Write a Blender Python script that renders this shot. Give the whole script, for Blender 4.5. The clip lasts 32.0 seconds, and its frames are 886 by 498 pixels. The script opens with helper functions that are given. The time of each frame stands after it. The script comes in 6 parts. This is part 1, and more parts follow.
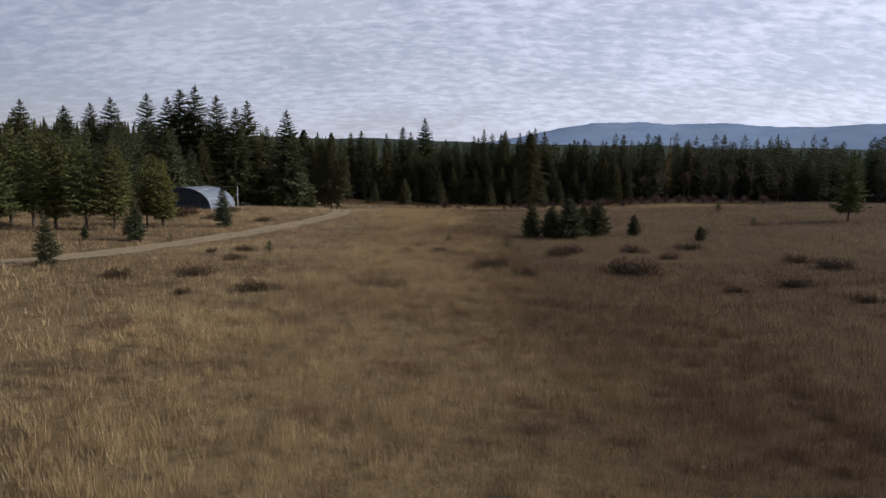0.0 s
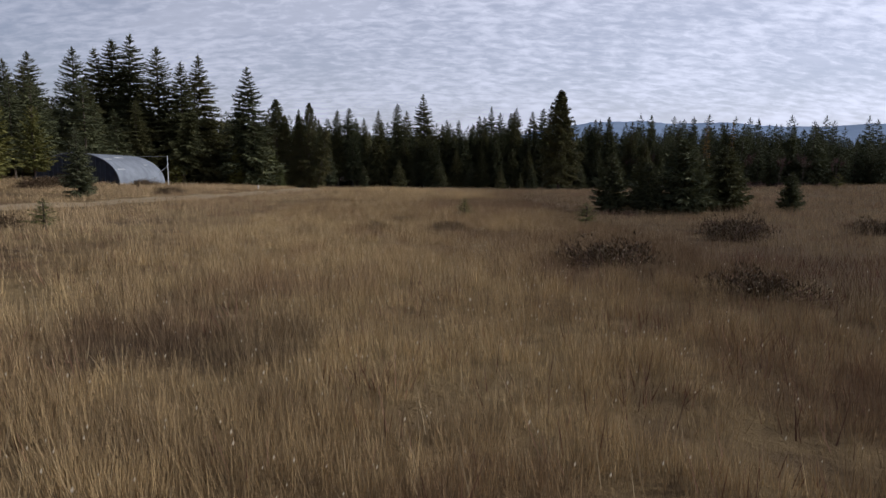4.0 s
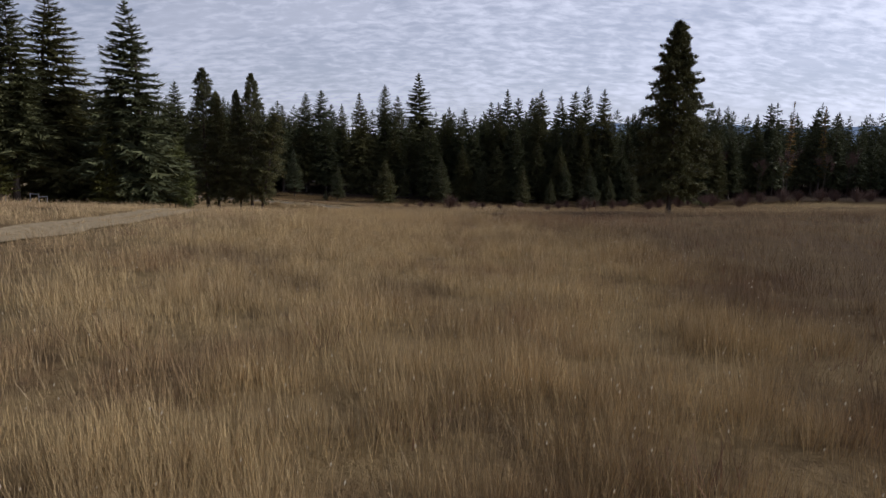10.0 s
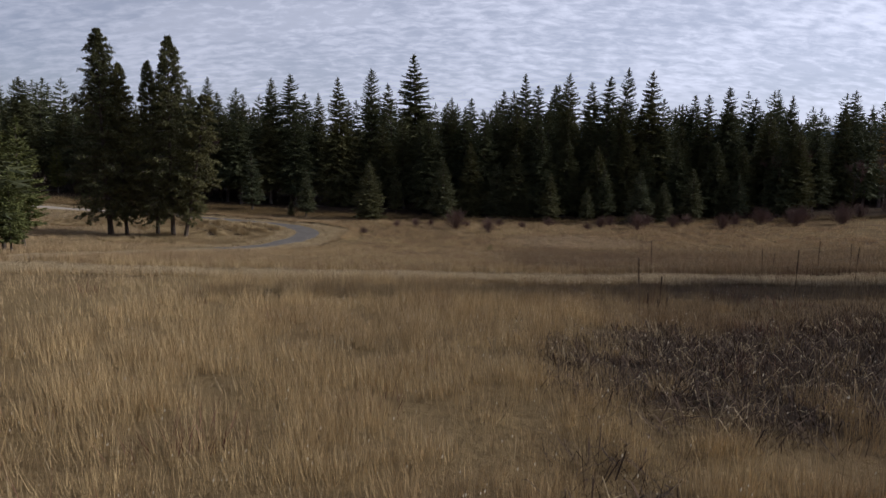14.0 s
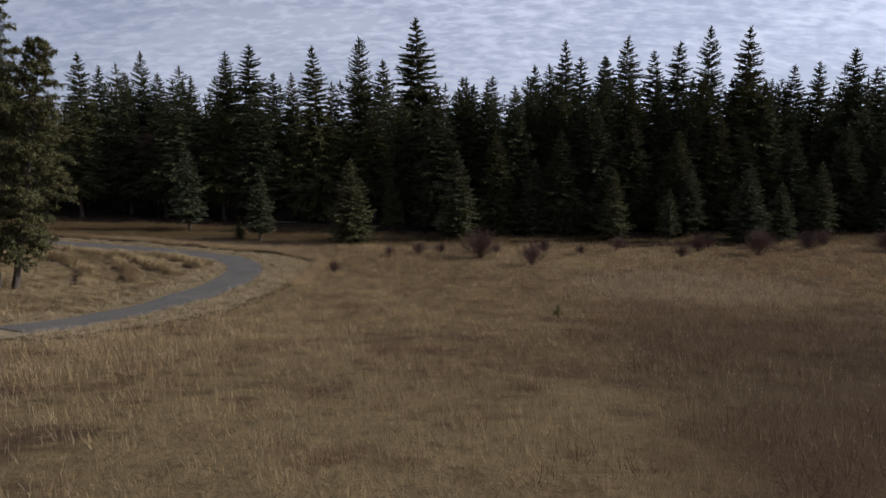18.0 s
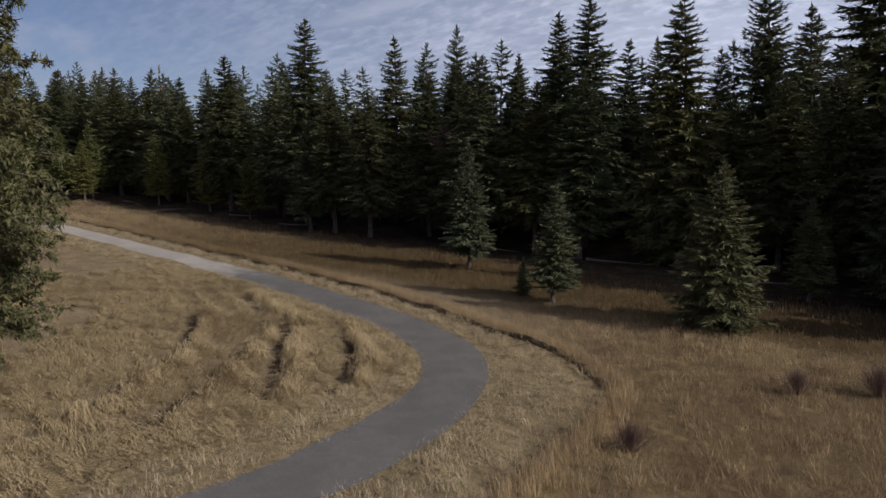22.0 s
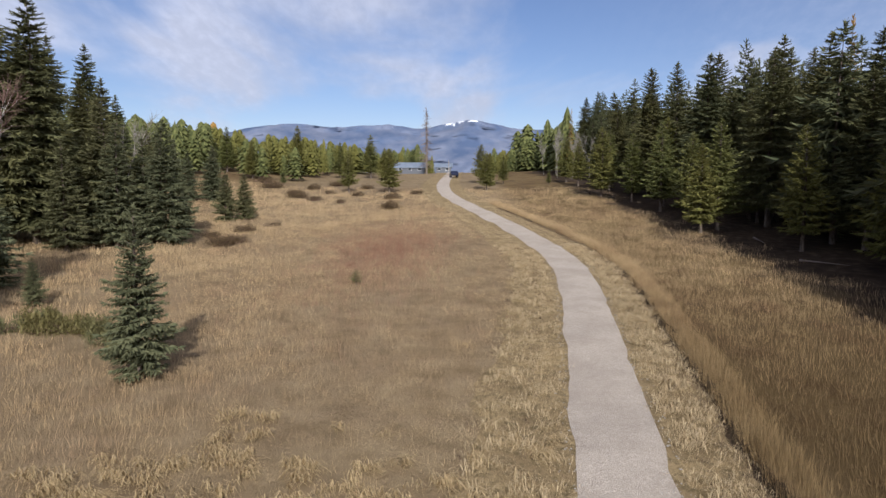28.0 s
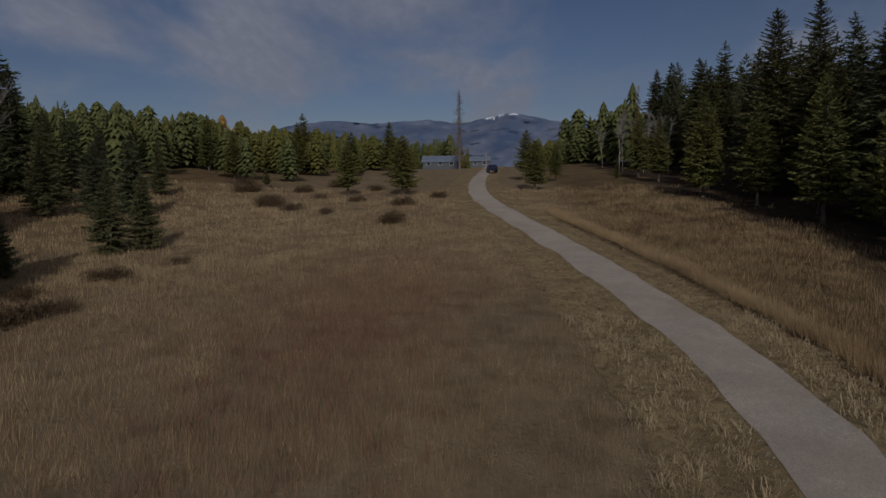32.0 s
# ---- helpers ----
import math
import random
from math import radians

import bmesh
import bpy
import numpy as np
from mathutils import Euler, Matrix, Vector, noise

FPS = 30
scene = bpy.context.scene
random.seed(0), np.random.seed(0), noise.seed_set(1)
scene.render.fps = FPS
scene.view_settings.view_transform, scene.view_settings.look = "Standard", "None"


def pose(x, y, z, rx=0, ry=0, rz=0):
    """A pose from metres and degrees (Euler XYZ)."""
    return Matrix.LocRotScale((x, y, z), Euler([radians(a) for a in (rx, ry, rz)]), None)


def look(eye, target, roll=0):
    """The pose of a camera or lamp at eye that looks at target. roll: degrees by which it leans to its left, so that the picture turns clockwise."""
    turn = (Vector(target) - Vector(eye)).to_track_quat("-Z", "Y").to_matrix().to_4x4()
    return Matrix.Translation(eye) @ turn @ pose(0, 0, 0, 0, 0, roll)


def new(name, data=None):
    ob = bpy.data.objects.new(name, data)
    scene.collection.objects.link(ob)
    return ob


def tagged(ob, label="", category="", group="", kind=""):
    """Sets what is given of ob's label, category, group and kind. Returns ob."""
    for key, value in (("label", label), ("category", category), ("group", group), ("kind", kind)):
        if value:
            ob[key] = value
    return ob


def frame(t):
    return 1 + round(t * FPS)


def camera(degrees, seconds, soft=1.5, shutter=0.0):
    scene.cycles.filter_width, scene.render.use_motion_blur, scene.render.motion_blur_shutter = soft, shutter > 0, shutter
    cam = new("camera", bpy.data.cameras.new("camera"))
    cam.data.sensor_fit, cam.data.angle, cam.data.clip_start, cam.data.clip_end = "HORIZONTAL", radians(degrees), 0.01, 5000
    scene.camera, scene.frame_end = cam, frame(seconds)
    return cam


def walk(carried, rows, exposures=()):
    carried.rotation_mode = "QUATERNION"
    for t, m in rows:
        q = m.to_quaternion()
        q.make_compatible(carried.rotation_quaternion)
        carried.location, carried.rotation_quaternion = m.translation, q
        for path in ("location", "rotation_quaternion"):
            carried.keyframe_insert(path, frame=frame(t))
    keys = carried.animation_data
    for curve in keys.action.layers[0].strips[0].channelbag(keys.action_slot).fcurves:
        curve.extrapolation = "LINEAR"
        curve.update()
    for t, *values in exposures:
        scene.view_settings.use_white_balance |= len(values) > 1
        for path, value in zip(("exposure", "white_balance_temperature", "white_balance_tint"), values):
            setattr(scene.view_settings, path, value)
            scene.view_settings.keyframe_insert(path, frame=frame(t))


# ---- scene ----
cam = camera(65.9, 32.0)
METRES, EYE, TILT, LEAN, TURN = 250.0, 6.0, -4.3, 0.8, 0.0
ROWS = [
    (0.0, 0.0, 0.0, 0.0, 0.14, -4.94, -1.67),
    (0.5, -0.0002, 0.0158, -0.0023, 0.14, -4.95, -1.7),
    (1.0, -0.0003, 0.0316, -0.0045, 0.13, -4.93, -1.71),
    (1.5, -0.0005, 0.0475, -0.0066, 0.13, -4.95, -1.74),
    (2.0, -0.0007, 0.0635, -0.0086, 0.12, -4.96, -1.77),
    (2.5, -0.001, 0.0796, -0.0106, 0.11, -4.96, -1.76),
    (3.0, -0.0012, 0.0956, -0.0125, 0.1, -4.95, -1.79),
    (3.5, -0.0014, 0.1116, -0.0138, 0.09, -4.98, -1.84),
    (5.5, -0.004, 0.1751, -0.0148, -0.09, -4.98, -1.92),
    (6.0, -0.0042, 0.1912, -0.0142, -0.1, -4.94, -1.96),
    (6.5, -0.0045, 0.2071, -0.0136, -0.11, -4.88, -1.97),
    (7.0, -0.0048, 0.2232, -0.013, -0.13, -4.86, -1.98),
    (7.5, -0.0051, 0.2393, -0.0123, -0.15, -4.85, -2.0),
    (8.0, -0.0055, 0.2553, -0.0116, -0.18, -4.87, -1.95),
    (8.5, -0.0058, 0.2717, -0.0109, -0.2, -4.86, -1.98),
    (9.0, -0.0062, 0.2878, -0.0102, -0.22, -4.87, -1.95),
    (9.5, -0.0067, 0.3043, -0.0097, -0.26, -4.84, -1.99),
    (10.0, -0.0071, 0.3207, -0.0094, -0.27, -4.82, -1.95),
    (10.5, -0.0076, 0.3368, -0.0091, -0.3, -4.79, -1.94),
    (11.0, -0.0078, 0.3527, -0.0085, -0.31, -4.78, -1.85),
    (11.5, -0.008, 0.3689, -0.0078, -0.33, -4.71, -1.92),
    (12.0, -0.0082, 0.3852, -0.0072, -0.35, -4.67, -1.9),
    (12.5, -0.0085, 0.4016, -0.0066, -0.37, -4.62, -1.88),
    (13.0, -0.0088, 0.418, -0.0059, -0.39, -4.58, -1.89),
    (13.5, -0.009, 0.4345, -0.0052, -0.41, -4.54, -1.87),
    (14.0, -0.0092, 0.4506, -0.0047, -0.42, -4.47, -1.84),
    (14.5, -0.0094, 0.4667, -0.0041, -0.45, -4.4, -1.85),
    (15.0, -0.0096, 0.4829, -0.0035, -0.48, -4.35, -1.86),
    (15.5, -0.01, 0.4999, -0.0027, -0.53, -4.33, -1.9),
    (17.5, -0.0104, 0.5613, -0.0034, -0.34, -4.04, -0.88),
    (18.0, -0.0109, 0.5776, -0.0025, 0.36, -4.05, -0.94),
    (18.5, -0.0113, 0.5937, -0.0017, 1.41, -4.06, -0.98),
    (19.0, -0.0119, 0.6096, -0.0008, 3.2, -4.1, -1.06),
    (19.5, -0.0125, 0.6259, -0.0002, 6.75, -4.02, -1.25),
    (20.0, -0.0133, 0.6421, 0.0006, 10.39, -4.04, -1.48),
    (20.5, -0.0147, 0.6583, 0.0014, 14.07, -4.07, -1.74),
    (21.0, -0.0162, 0.6743, 0.0023, 18.2, -4.16, -1.95),
    (21.5, -0.0189, 0.6901, 0.003, 24.4, -4.24, -2.33),
    (22.0, -0.0221, 0.7059, 0.0038, 32.94, -4.38, -2.78),
    (22.5, -0.0263, 0.7215, 0.0046, 41.59, -4.6, -3.27),
    (23.0, -0.0316, 0.7363, 0.0051, 50.12, -4.81, -3.63),
    (23.5, -0.038, 0.7504, 0.0057, 58.25, -5.12, -4.0),
    (24.0, -0.0457, 0.7635, 0.0061, 65.7, -5.4, -4.29),
    (24.5, -0.0544, 0.7756, 0.0064, 71.27, -5.61, -4.37),
    (25.0, -0.0644, 0.7861, 0.0067, 73.91, -5.72, -4.42),
    (25.5, -0.0754, 0.7953, 0.007, 77.46, -5.88, -4.42),
    (26.0, -0.0871, 0.8034, 0.0071, 81.27, -6.06, -4.43),
    (26.5, -0.0996, 0.8101, 0.0073, 84.78, -6.2, -4.43),
    (28.5, -0.1527, 0.8252, 0.0074, 92.35, -6.68, -4.49),
    (29.0, -0.167, 0.8267, 0.0075, 93.31, -6.76, -4.39),
    (29.5, -0.1814, 0.8274, 0.0075, 93.72, -6.8, -4.26),
    (30.0, -0.1959, 0.8276, 0.0074, 94.05, -6.86, -4.11),
    (30.5, -0.2105, 0.8274, 0.0072, 94.17, -6.91, -4.0),
    (31.0, -0.2251, 0.8267, 0.0072, 94.29, -7.0, -3.87),
    (31.5, -0.2397, 0.8257, 0.0072, 94.39, -7.09, -3.69),
    (32.0, -0.2545, 0.8244, 0.0072, 94.49, -7.23, -3.51),
]
EXPOSURES = [(0.0, -0.78, 5700, 10), (6.0, -0.78, 5700, 10), (9.0, -0.78, 5700, 10), (13.0, -0.78, 5700, 10), (15.5, -0.78, 5650, 10), (18.0, -0.88, 5600, 10), (20.5, -0.88, 5600, 10), (22.0, -0.7, 5650, 10), (24.5, -0.14, 5700, 10), (26.0, -0.08, 5750, 10), (29.0, 0.05, 5800, 10), (30.0, 0.05, 5850, 10), (30.5, -0.08, 5850, 10), (31.0, -0.48, 5850, 10), (32.0, -1.95, 5800, 10)]
walk(cam, [(t, pose(0, 0, EYE, TILT, LEAN, TURN) @ pose(METRES * x, METRES * y, METRES * z, 90 + pitch, roll, yaw)) for t, x, y, z, yaw, pitch, roll in ROWS], EXPOSURES)

# ---- world, sun, light ----
SUN_AZ, SUN_EL = radians(82.0), radians(29.5)          # clockwise from +y, above the horizon
world = bpy.data.worlds.new("sky")
scene.world = world
world.use_nodes = True
wn, wl = world.node_tree.nodes, world.node_tree.links
wn.clear()


def wnode(kind, **props):
    n = wn.new(kind)
    for k, v in props.items():
        if k == "op":
            n.operation = v
        elif k == "ins":
            for i, s in v.items():
                n.inputs[i].default_value = s
    return n


def wmath(op, a, b=None):
    n = wnode("ShaderNodeMath", op=op)
    for i, s in enumerate((a, b)):
        if s is None:
            continue
        if isinstance(s, (int, float)):
            n.inputs[i].default_value = s
        else:
            wl.new(s, n.inputs[i])
    return n.outputs[0]


def wramp(src, lo, hi):
    n = wn.new("ShaderNodeMapRange")
    n.interpolation_type = "SMOOTHSTEP"
    n.inputs["From Min"].default_value, n.inputs["From Max"].default_value = lo, hi
    wl.new(src, n.inputs["Value"])
    return n.outputs["Result"]


sky = wn.new("ShaderNodeTexSky")
sky.sky_type, sky.sun_disc = "NISHITA", False
sky.sun_elevation, sky.sun_rotation = SUN_EL, SUN_AZ
sky.altitude, sky.air_density, sky.dust_density, sky.ozone_density = 900, 1.0, 0.2, 2.2
wco = wn.new("ShaderNodeTexCoord")
wsep = wn.new("ShaderNodeSeparateXYZ")
wl.new(wco.outputs["Generated"], wsep.inputs[0])
wx, wy, wz = wsep.outputs
up = wmath("MAXIMUM", wz, 0.0)
den = wmath("ADD", up, 0.30)
cx, cy = wmath("DIVIDE", wx, den), wmath("DIVIDE", wy, den)
wcomb = wn.new("ShaderNodeCombineXYZ")
wl.new(cx, wcomb.inputs[0]), wl.new(cy, wcomb.inputs[1])


def wnoise(scale, detail, rough, sx, sy, rot, distort=0.0):
    m = wn.new("ShaderNodeMapping")
    m.inputs["Rotation"].default_value = (0, 0, radians(rot))
    m.inputs["Scale"].default_value = (sx, sy, 1)
    wl.new(wcomb.outputs[0], m.inputs["Vector"])
    n = wn.new("ShaderNodeTexNoise")
    n.inputs["Scale"].default_value, n.inputs["Detail"].default_value = scale, detail
    n.inputs["Roughness"].default_value, n.inputs["Distortion"].default_value = rough, distort
    wl.new(m.outputs[0], n.inputs["Vector"])
    return n.outputs["Fac"]


# a rippled layer of altocumulus over the east and north, torn cirrus over the west
toward = wmath("ADD", wmath("MULTIPLY", wx, 0.75), wmath("MULTIPLY", wy, 0.66))
cover = wramp(toward, -0.72, 0.5)
ripple = wmath("ADD", wmath("MULTIPLY", wnoise(20.0, 5, 0.6, 0.75, 1.35, 6, 0.3), 0.6), wmath("MULTIPLY", wnoise(2.2, 4, 0.55, 1, 1, 30), 0.45))
wisps = wnoise(1.5, 8, 0.5, 0.7, 1.1, -35, 0.4)
deck = wmath("MULTIPLY", wramp(ripple, 0.38, 0.66), cover)
deck = wmath("ADD", wmath("MULTIPLY", deck, 0.32), wmath("MULTIPLY", cover, 0.62))
torn = wmath("MULTIPLY", wramp(wisps, 0.45, 0.66), 0.8)
fac = wmath("MINIMUM", wmath("MAXIMUM", deck, torn), 0.93)
cloud = wn.new("ShaderNodeMix")
cloud.data_type = "RGBA"
wl.new(fac, cloud.inputs["Factor"])
air = wn.new("ShaderNodeMix")
air.data_type, air.blend_type = "RGBA", "MULTIPLY"
air.inputs["Factor"].default_value, air.inputs["B"].default_value = 1.0, (1.12, 1.00, 1.07, 1)
wl.new(sky.outputs[0], air.inputs["A"])
wl.new(air.outputs["Result"], cloud.inputs["A"])
glow = wmath("ADD", wmath("MULTIPLY", wramp(ripple, 0.42, 0.72), 2.6), 13.9)
glow = wmath("MULTIPLY", glow, wmath("ADD", 1.0, wmath("MULTIPLY", wx, 0.45)))
ccol = wn.new("ShaderNodeCombineColor")
wl.new(wmath("MULTIPLY", glow, 1.0), ccol.inputs[0]), wl.new(wmath("MULTIPLY", glow, 0.97), ccol.inputs[1]), wl.new(wmath("MULTIPLY", glow, 1.05), ccol.inputs[2])
wl.new(ccol.outputs[0], cloud.inputs["B"])
bg = wn.new("ShaderNodeBackground")
wl.new(cloud.outputs["Result"], bg.inputs["Color"])
wl.new(wmath("SUBTRACT", 0.078, wmath("MULTIPLY", wramp(wz, 0.38, 0.85), 0.045)), bg.inputs["Strength"])
wout = wn.new("ShaderNodeOutputWorld")
wl.new(bg.outputs[0], wout.inputs[0])

sun = new("sun", bpy.data.lights.new("sun", "SUN"))
sun.data.energy, sun.data.angle, sun.data.color = 4.8, radians(0.6), (1.0, 0.92, 0.80)
sun.matrix_world = look((math.sin(SUN_AZ) * math.cos(SUN_EL) * 50, math.cos(SUN_AZ) * math.cos(SUN_EL) * 50, math.sin(SUN_EL) * 50), (0, 0, 0))


# ---- materials ----
def material(name, rough=0.85, spec=0.2, metal=0.0):
    m = bpy.data.materials.new(name)
    m.use_nodes = True
    b = m.node_tree.nodes["Principled BSDF"]
    b.inputs["Roughness"].default_value, b.inputs["Metallic"].default_value = rough, metal
    b.inputs["Specular IOR Level"].default_value = spec
    return m


def mnoise(m, scale, detail=4, rough=0.55, stretch=(1, 1, 1)):
    nt = m.node_tree
    co = nt.nodes.new("ShaderNodeTexCoord")
    mp = nt.nodes.new("ShaderNodeMapping")
    mp.inputs["Scale"].default_value = stretch
    n = nt.nodes.new("ShaderNodeTexNoise")
    n.inputs["Scale"].default_value, n.inputs["Detail"].default_value, n.inputs["Roughness"].default_value = scale, detail, rough
    nt.links.new(co.outputs["Object"], mp.inputs["Vector"])
    nt.links.new(mp.outputs[0], n.inputs["Vector"])
    return n.outputs["Fac"]


def mramp(m, src, stops):
    r = m.node_tree.nodes.new("ShaderNodeValToRGB")
    while len(r.color_ramp.elements) < len(stops):
        r.color_ramp.elements.new(0.5)
    for e, (p, c) in zip(r.color_ramp.elements, stops):
        e.position, e.color = p, (*c, 1)
    m.node_tree.links.new(src, r.inputs[0])
    return r.outputs[0]


def mmix(m, fac, a, b, mode="MIX"):
    n = m.node_tree.nodes.new("ShaderNodeMix")
    n.data_type, n.blend_type = "RGBA", mode
    for key, v in (("Factor", fac), ("A", a), ("B", b)):
        s = n.inputs[key]
        if isinstance(v, (int, float)):
            s.default_value = v
        elif isinstance(v, tuple):
            s.default_value = (*v, 1)
        else:
            m.node_tree.links.new(v, s)
    return n.outputs["Result"]


def mrange(m, src, lo, hi, a=0.0, b=1.0):
    n = m.node_tree.nodes.new("ShaderNodeMapRange")
    n.interpolation_type = "SMOOTHSTEP"
    for k, v in (("From Min", lo), ("From Max", hi), ("To Min", a), ("To Max", b)):
        n.inputs[k].default_value = v
    m.node_tree.links.new(src, n.inputs["Value"])
    return n.outputs["Result"]


def paint(m, col):
    b = m.node_tree.nodes["Principled BSDF"]
    if isinstance(col, tuple):
        b.inputs["Base Color"].default_value = (*col, 1)
    else:
        m.node_tree.links.new(col, b.inputs["Base Color"])
    return m


def relief(m, src, strength=0.4, dist=0.02):
    n = m.node_tree.nodes.new("ShaderNodeBump")
    n.inputs["Strength"].default_value, n.inputs["Distance"].default_value = strength, dist
    m.node_tree.links.new(src, n.inputs["Height"])
    m.node_tree.links.new(n.outputs[0], m.node_tree.nodes["Principled BSDF"].inputs["Normal"])
    return m


def island(m):
    return m.node_tree.nodes.new("ShaderNodeNewGeometry").outputs["Random Per Island"]


def perobject(m):
    return m.node_tree.nodes.new("ShaderNodeObjectInfo").outputs["Random"]


def translucent(m, col, amount):
    """Light that comes through thin blades and needles."""
    nt = m.node_tree
    t = nt.nodes.new("ShaderNodeBsdfTranslucent")
    nt.links.new(col, t.inputs[0])
    mix = nt.nodes.new("ShaderNodeMixShader")
    mix.inputs[0].default_value = amount
    out = nt.nodes["Material Output"]
    nt.links.new(nt.nodes["Principled BSDF"].outputs[0], mix.inputs[1])
    nt.links.new(t.outputs[0], mix.inputs[2])
    nt.links.new(mix.outputs[0], out.inputs[0])
    return m


def meadow_colour(m, straw, brown, rust, dark):
    """Patches of straw, brown, rusty and dark dead growth, at two scales."""
    wide = mnoise(m, 0.055, 5, 0.6)
    mid = mnoise(m, 0.30, 5, 0.62, (1, 1, 0.3))
    c = mmix(m, mrange(m, wide, 0.40, 0.60), straw, brown)
    c = mmix(m, mrange(m, mid, 0.50, 0.66, 0, 0.75), c, rust)
    c = mmix(m, mrange(m, mnoise(m, 0.12, 4, 0.65, (1, 1.4, 0.3)), 0.54, 0.68, 0, 0.7), c, dark)
    # tussocks and gaps a stride across
    fine = mnoise(m, 1.1, 4, 0.6, (1, 1, 0.3))
    c = mmix(m, mrange(m, fine, 0.53, 0.68, 0, 0.6), c, tuple(1.3 * p for p in straw))
    c = mmix(m, mrange(m, fine, 0.33, 0.46, 0.5, 0), c, dark)
    # rusty growth east of mid-meadow to the bank's foot, backlit darkness painted in
    nt = m.node_tree
    xyz, co, add = nt.nodes.new("ShaderNodeSeparateXYZ"), nt.nodes.new("ShaderNodeTexCoord"), nt.nodes.new("ShaderNodeMath")
    nt.links.new(co.outputs["Object"], xyz.inputs[0])
    add.operation, add.inputs[1].default_value = "MULTIPLY_ADD", 12.0
    nt.links.new(mnoise(m, 0.09, 4, 0.6), add.inputs[0]), nt.links.new(xyz.outputs[0], add.inputs[2])
    belt = nt.nodes.new("ShaderNodeMath")
    belt.operation = "MULTIPLY"
    nt.links.new(mrange(m, xyz.outputs[1], 42, 62, 0, 0.8), belt.inputs[0]), nt.links.new(mrange(m, xyz.outputs[1], 132, 150, 1, 0), belt.inputs[1])
    line = nt.nodes.new("ShaderNodeMath")
    line.operation = "SUBTRACT"
    nt.links.new(add.outputs[0], line.inputs[0]), nt.links.new(belt.outputs[0], line.inputs[1])
    east = mrange(m, line.outputs[0], 6.0, 13.0, 0, 0.62)
    fade = nt.nodes.new("ShaderNodeMath")
    fade.operation = "MULTIPLY"
    nt.links.new(east, fade.inputs[0]), nt.links.new(mrange(m, xyz.outputs[1], 170, 190, 1, 0), fade.inputs[1])
    c = mmix(m, fade.outputs[0], c, tuple(0.24 * p + 0.42 * q for p, q in zip(rust, dark)))
    # paler standing straw on the shoulder of the bank
    pale = nt.nodes.new("ShaderNodeVectorMath")
    pale.operation, pale.inputs[1].default_value = "DISTANCE", (-9, 124, -8)
    nt.links.new(co.outputs["Object"], pale.inputs[0])
    c = mmix(m, mrange(m, pale.outputs["Value"], 8, 18, 0.6, 0), c, tuple(1.12 * p for p in straw))
    # amber growth below the brush patch
    amber = nt.nodes.new("ShaderNodeVectorMath")
    amber.operation, amber.inputs[1].default_value = "DISTANCE", (5.5, 115, -7)
    nt.links.new(co.outputs["Object"], amber.inputs[0])
    c = mmix(m, mrange(m, amber.outputs["Value"], 3, 6.5, 0.7, 0), c, tuple(0.8 * p + 0.2 * q for p, q in zip(rust, straw)))
    # ragged patches of red-brown dead growth, and one of bleached straw below the wood
    dead, bleached = tuple(0.55 * p + 0.3 * q for p, q in zip(rust, dark)), (straw[0], straw[1] * 1.03, straw[2] * 1.2)
    # the first two patches add to the east side's painted dark
    for at, lo, hi, much, tone in (((2.6, 52.3, -3), 4.5, 8.5, 0.45, dead), ((2.6, 77.4, -4), 5.5, 10.0, 0.7, dead), ((5.5, 156.0, -11), 5.0, 9.0, 0.75, dead), ((3.2, 127.4, -7), 3.2, 5.2, 0.45, dead), ((9.0, 172.0, -13), 5.0, 9.0, 0.4, dead), ((13.0, 188.0, -14), 8.0, 12.0, 0.6, bleached)):
        away, ragged = nt.nodes.new("ShaderNodeVectorMath"), nt.nodes.new("ShaderNodeMath")
        away.operation, away.inputs[1].default_value = "DISTANCE", at
        ragged.operation, ragged.inputs[1].default_value = "MULTIPLY_ADD", 5.0
        nt.links.new(co.outputs["Object"], away.inputs[0])
        nt.links.new(mnoise(m, 0.35, 4, 0.65), ragged.inputs[0]), nt.links.new(away.outputs["Value"], ragged.inputs[2])
        c = mmix(m, mrange(m, ragged.outputs[0], lo, hi, much, 0), c, tone)
    # rusty growth between the road and the wood, darkened further for the trees' shade
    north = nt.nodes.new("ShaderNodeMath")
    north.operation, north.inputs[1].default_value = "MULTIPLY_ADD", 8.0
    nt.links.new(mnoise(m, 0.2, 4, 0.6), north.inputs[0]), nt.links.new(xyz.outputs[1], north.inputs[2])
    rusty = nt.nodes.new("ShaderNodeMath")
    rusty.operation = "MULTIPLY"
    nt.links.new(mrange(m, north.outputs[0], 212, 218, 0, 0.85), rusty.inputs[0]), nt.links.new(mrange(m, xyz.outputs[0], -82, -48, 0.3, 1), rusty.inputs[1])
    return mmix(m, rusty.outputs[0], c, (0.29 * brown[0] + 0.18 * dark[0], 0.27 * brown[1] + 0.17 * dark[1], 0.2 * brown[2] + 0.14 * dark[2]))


def grass_material(name, straw, brown, rust, dark, through_amount=0.12):
    m = material(name, 0.75, 0.15)
    c = meadow_colour(m, straw, brown, rust, dark)
    c = mmix(m, 1.0, c, mrange(m, island(m), 0, 1, 0.62, 1.42), "MULTIPLY")
    paint(m, c)
    return translucent(m, c, through_amount)


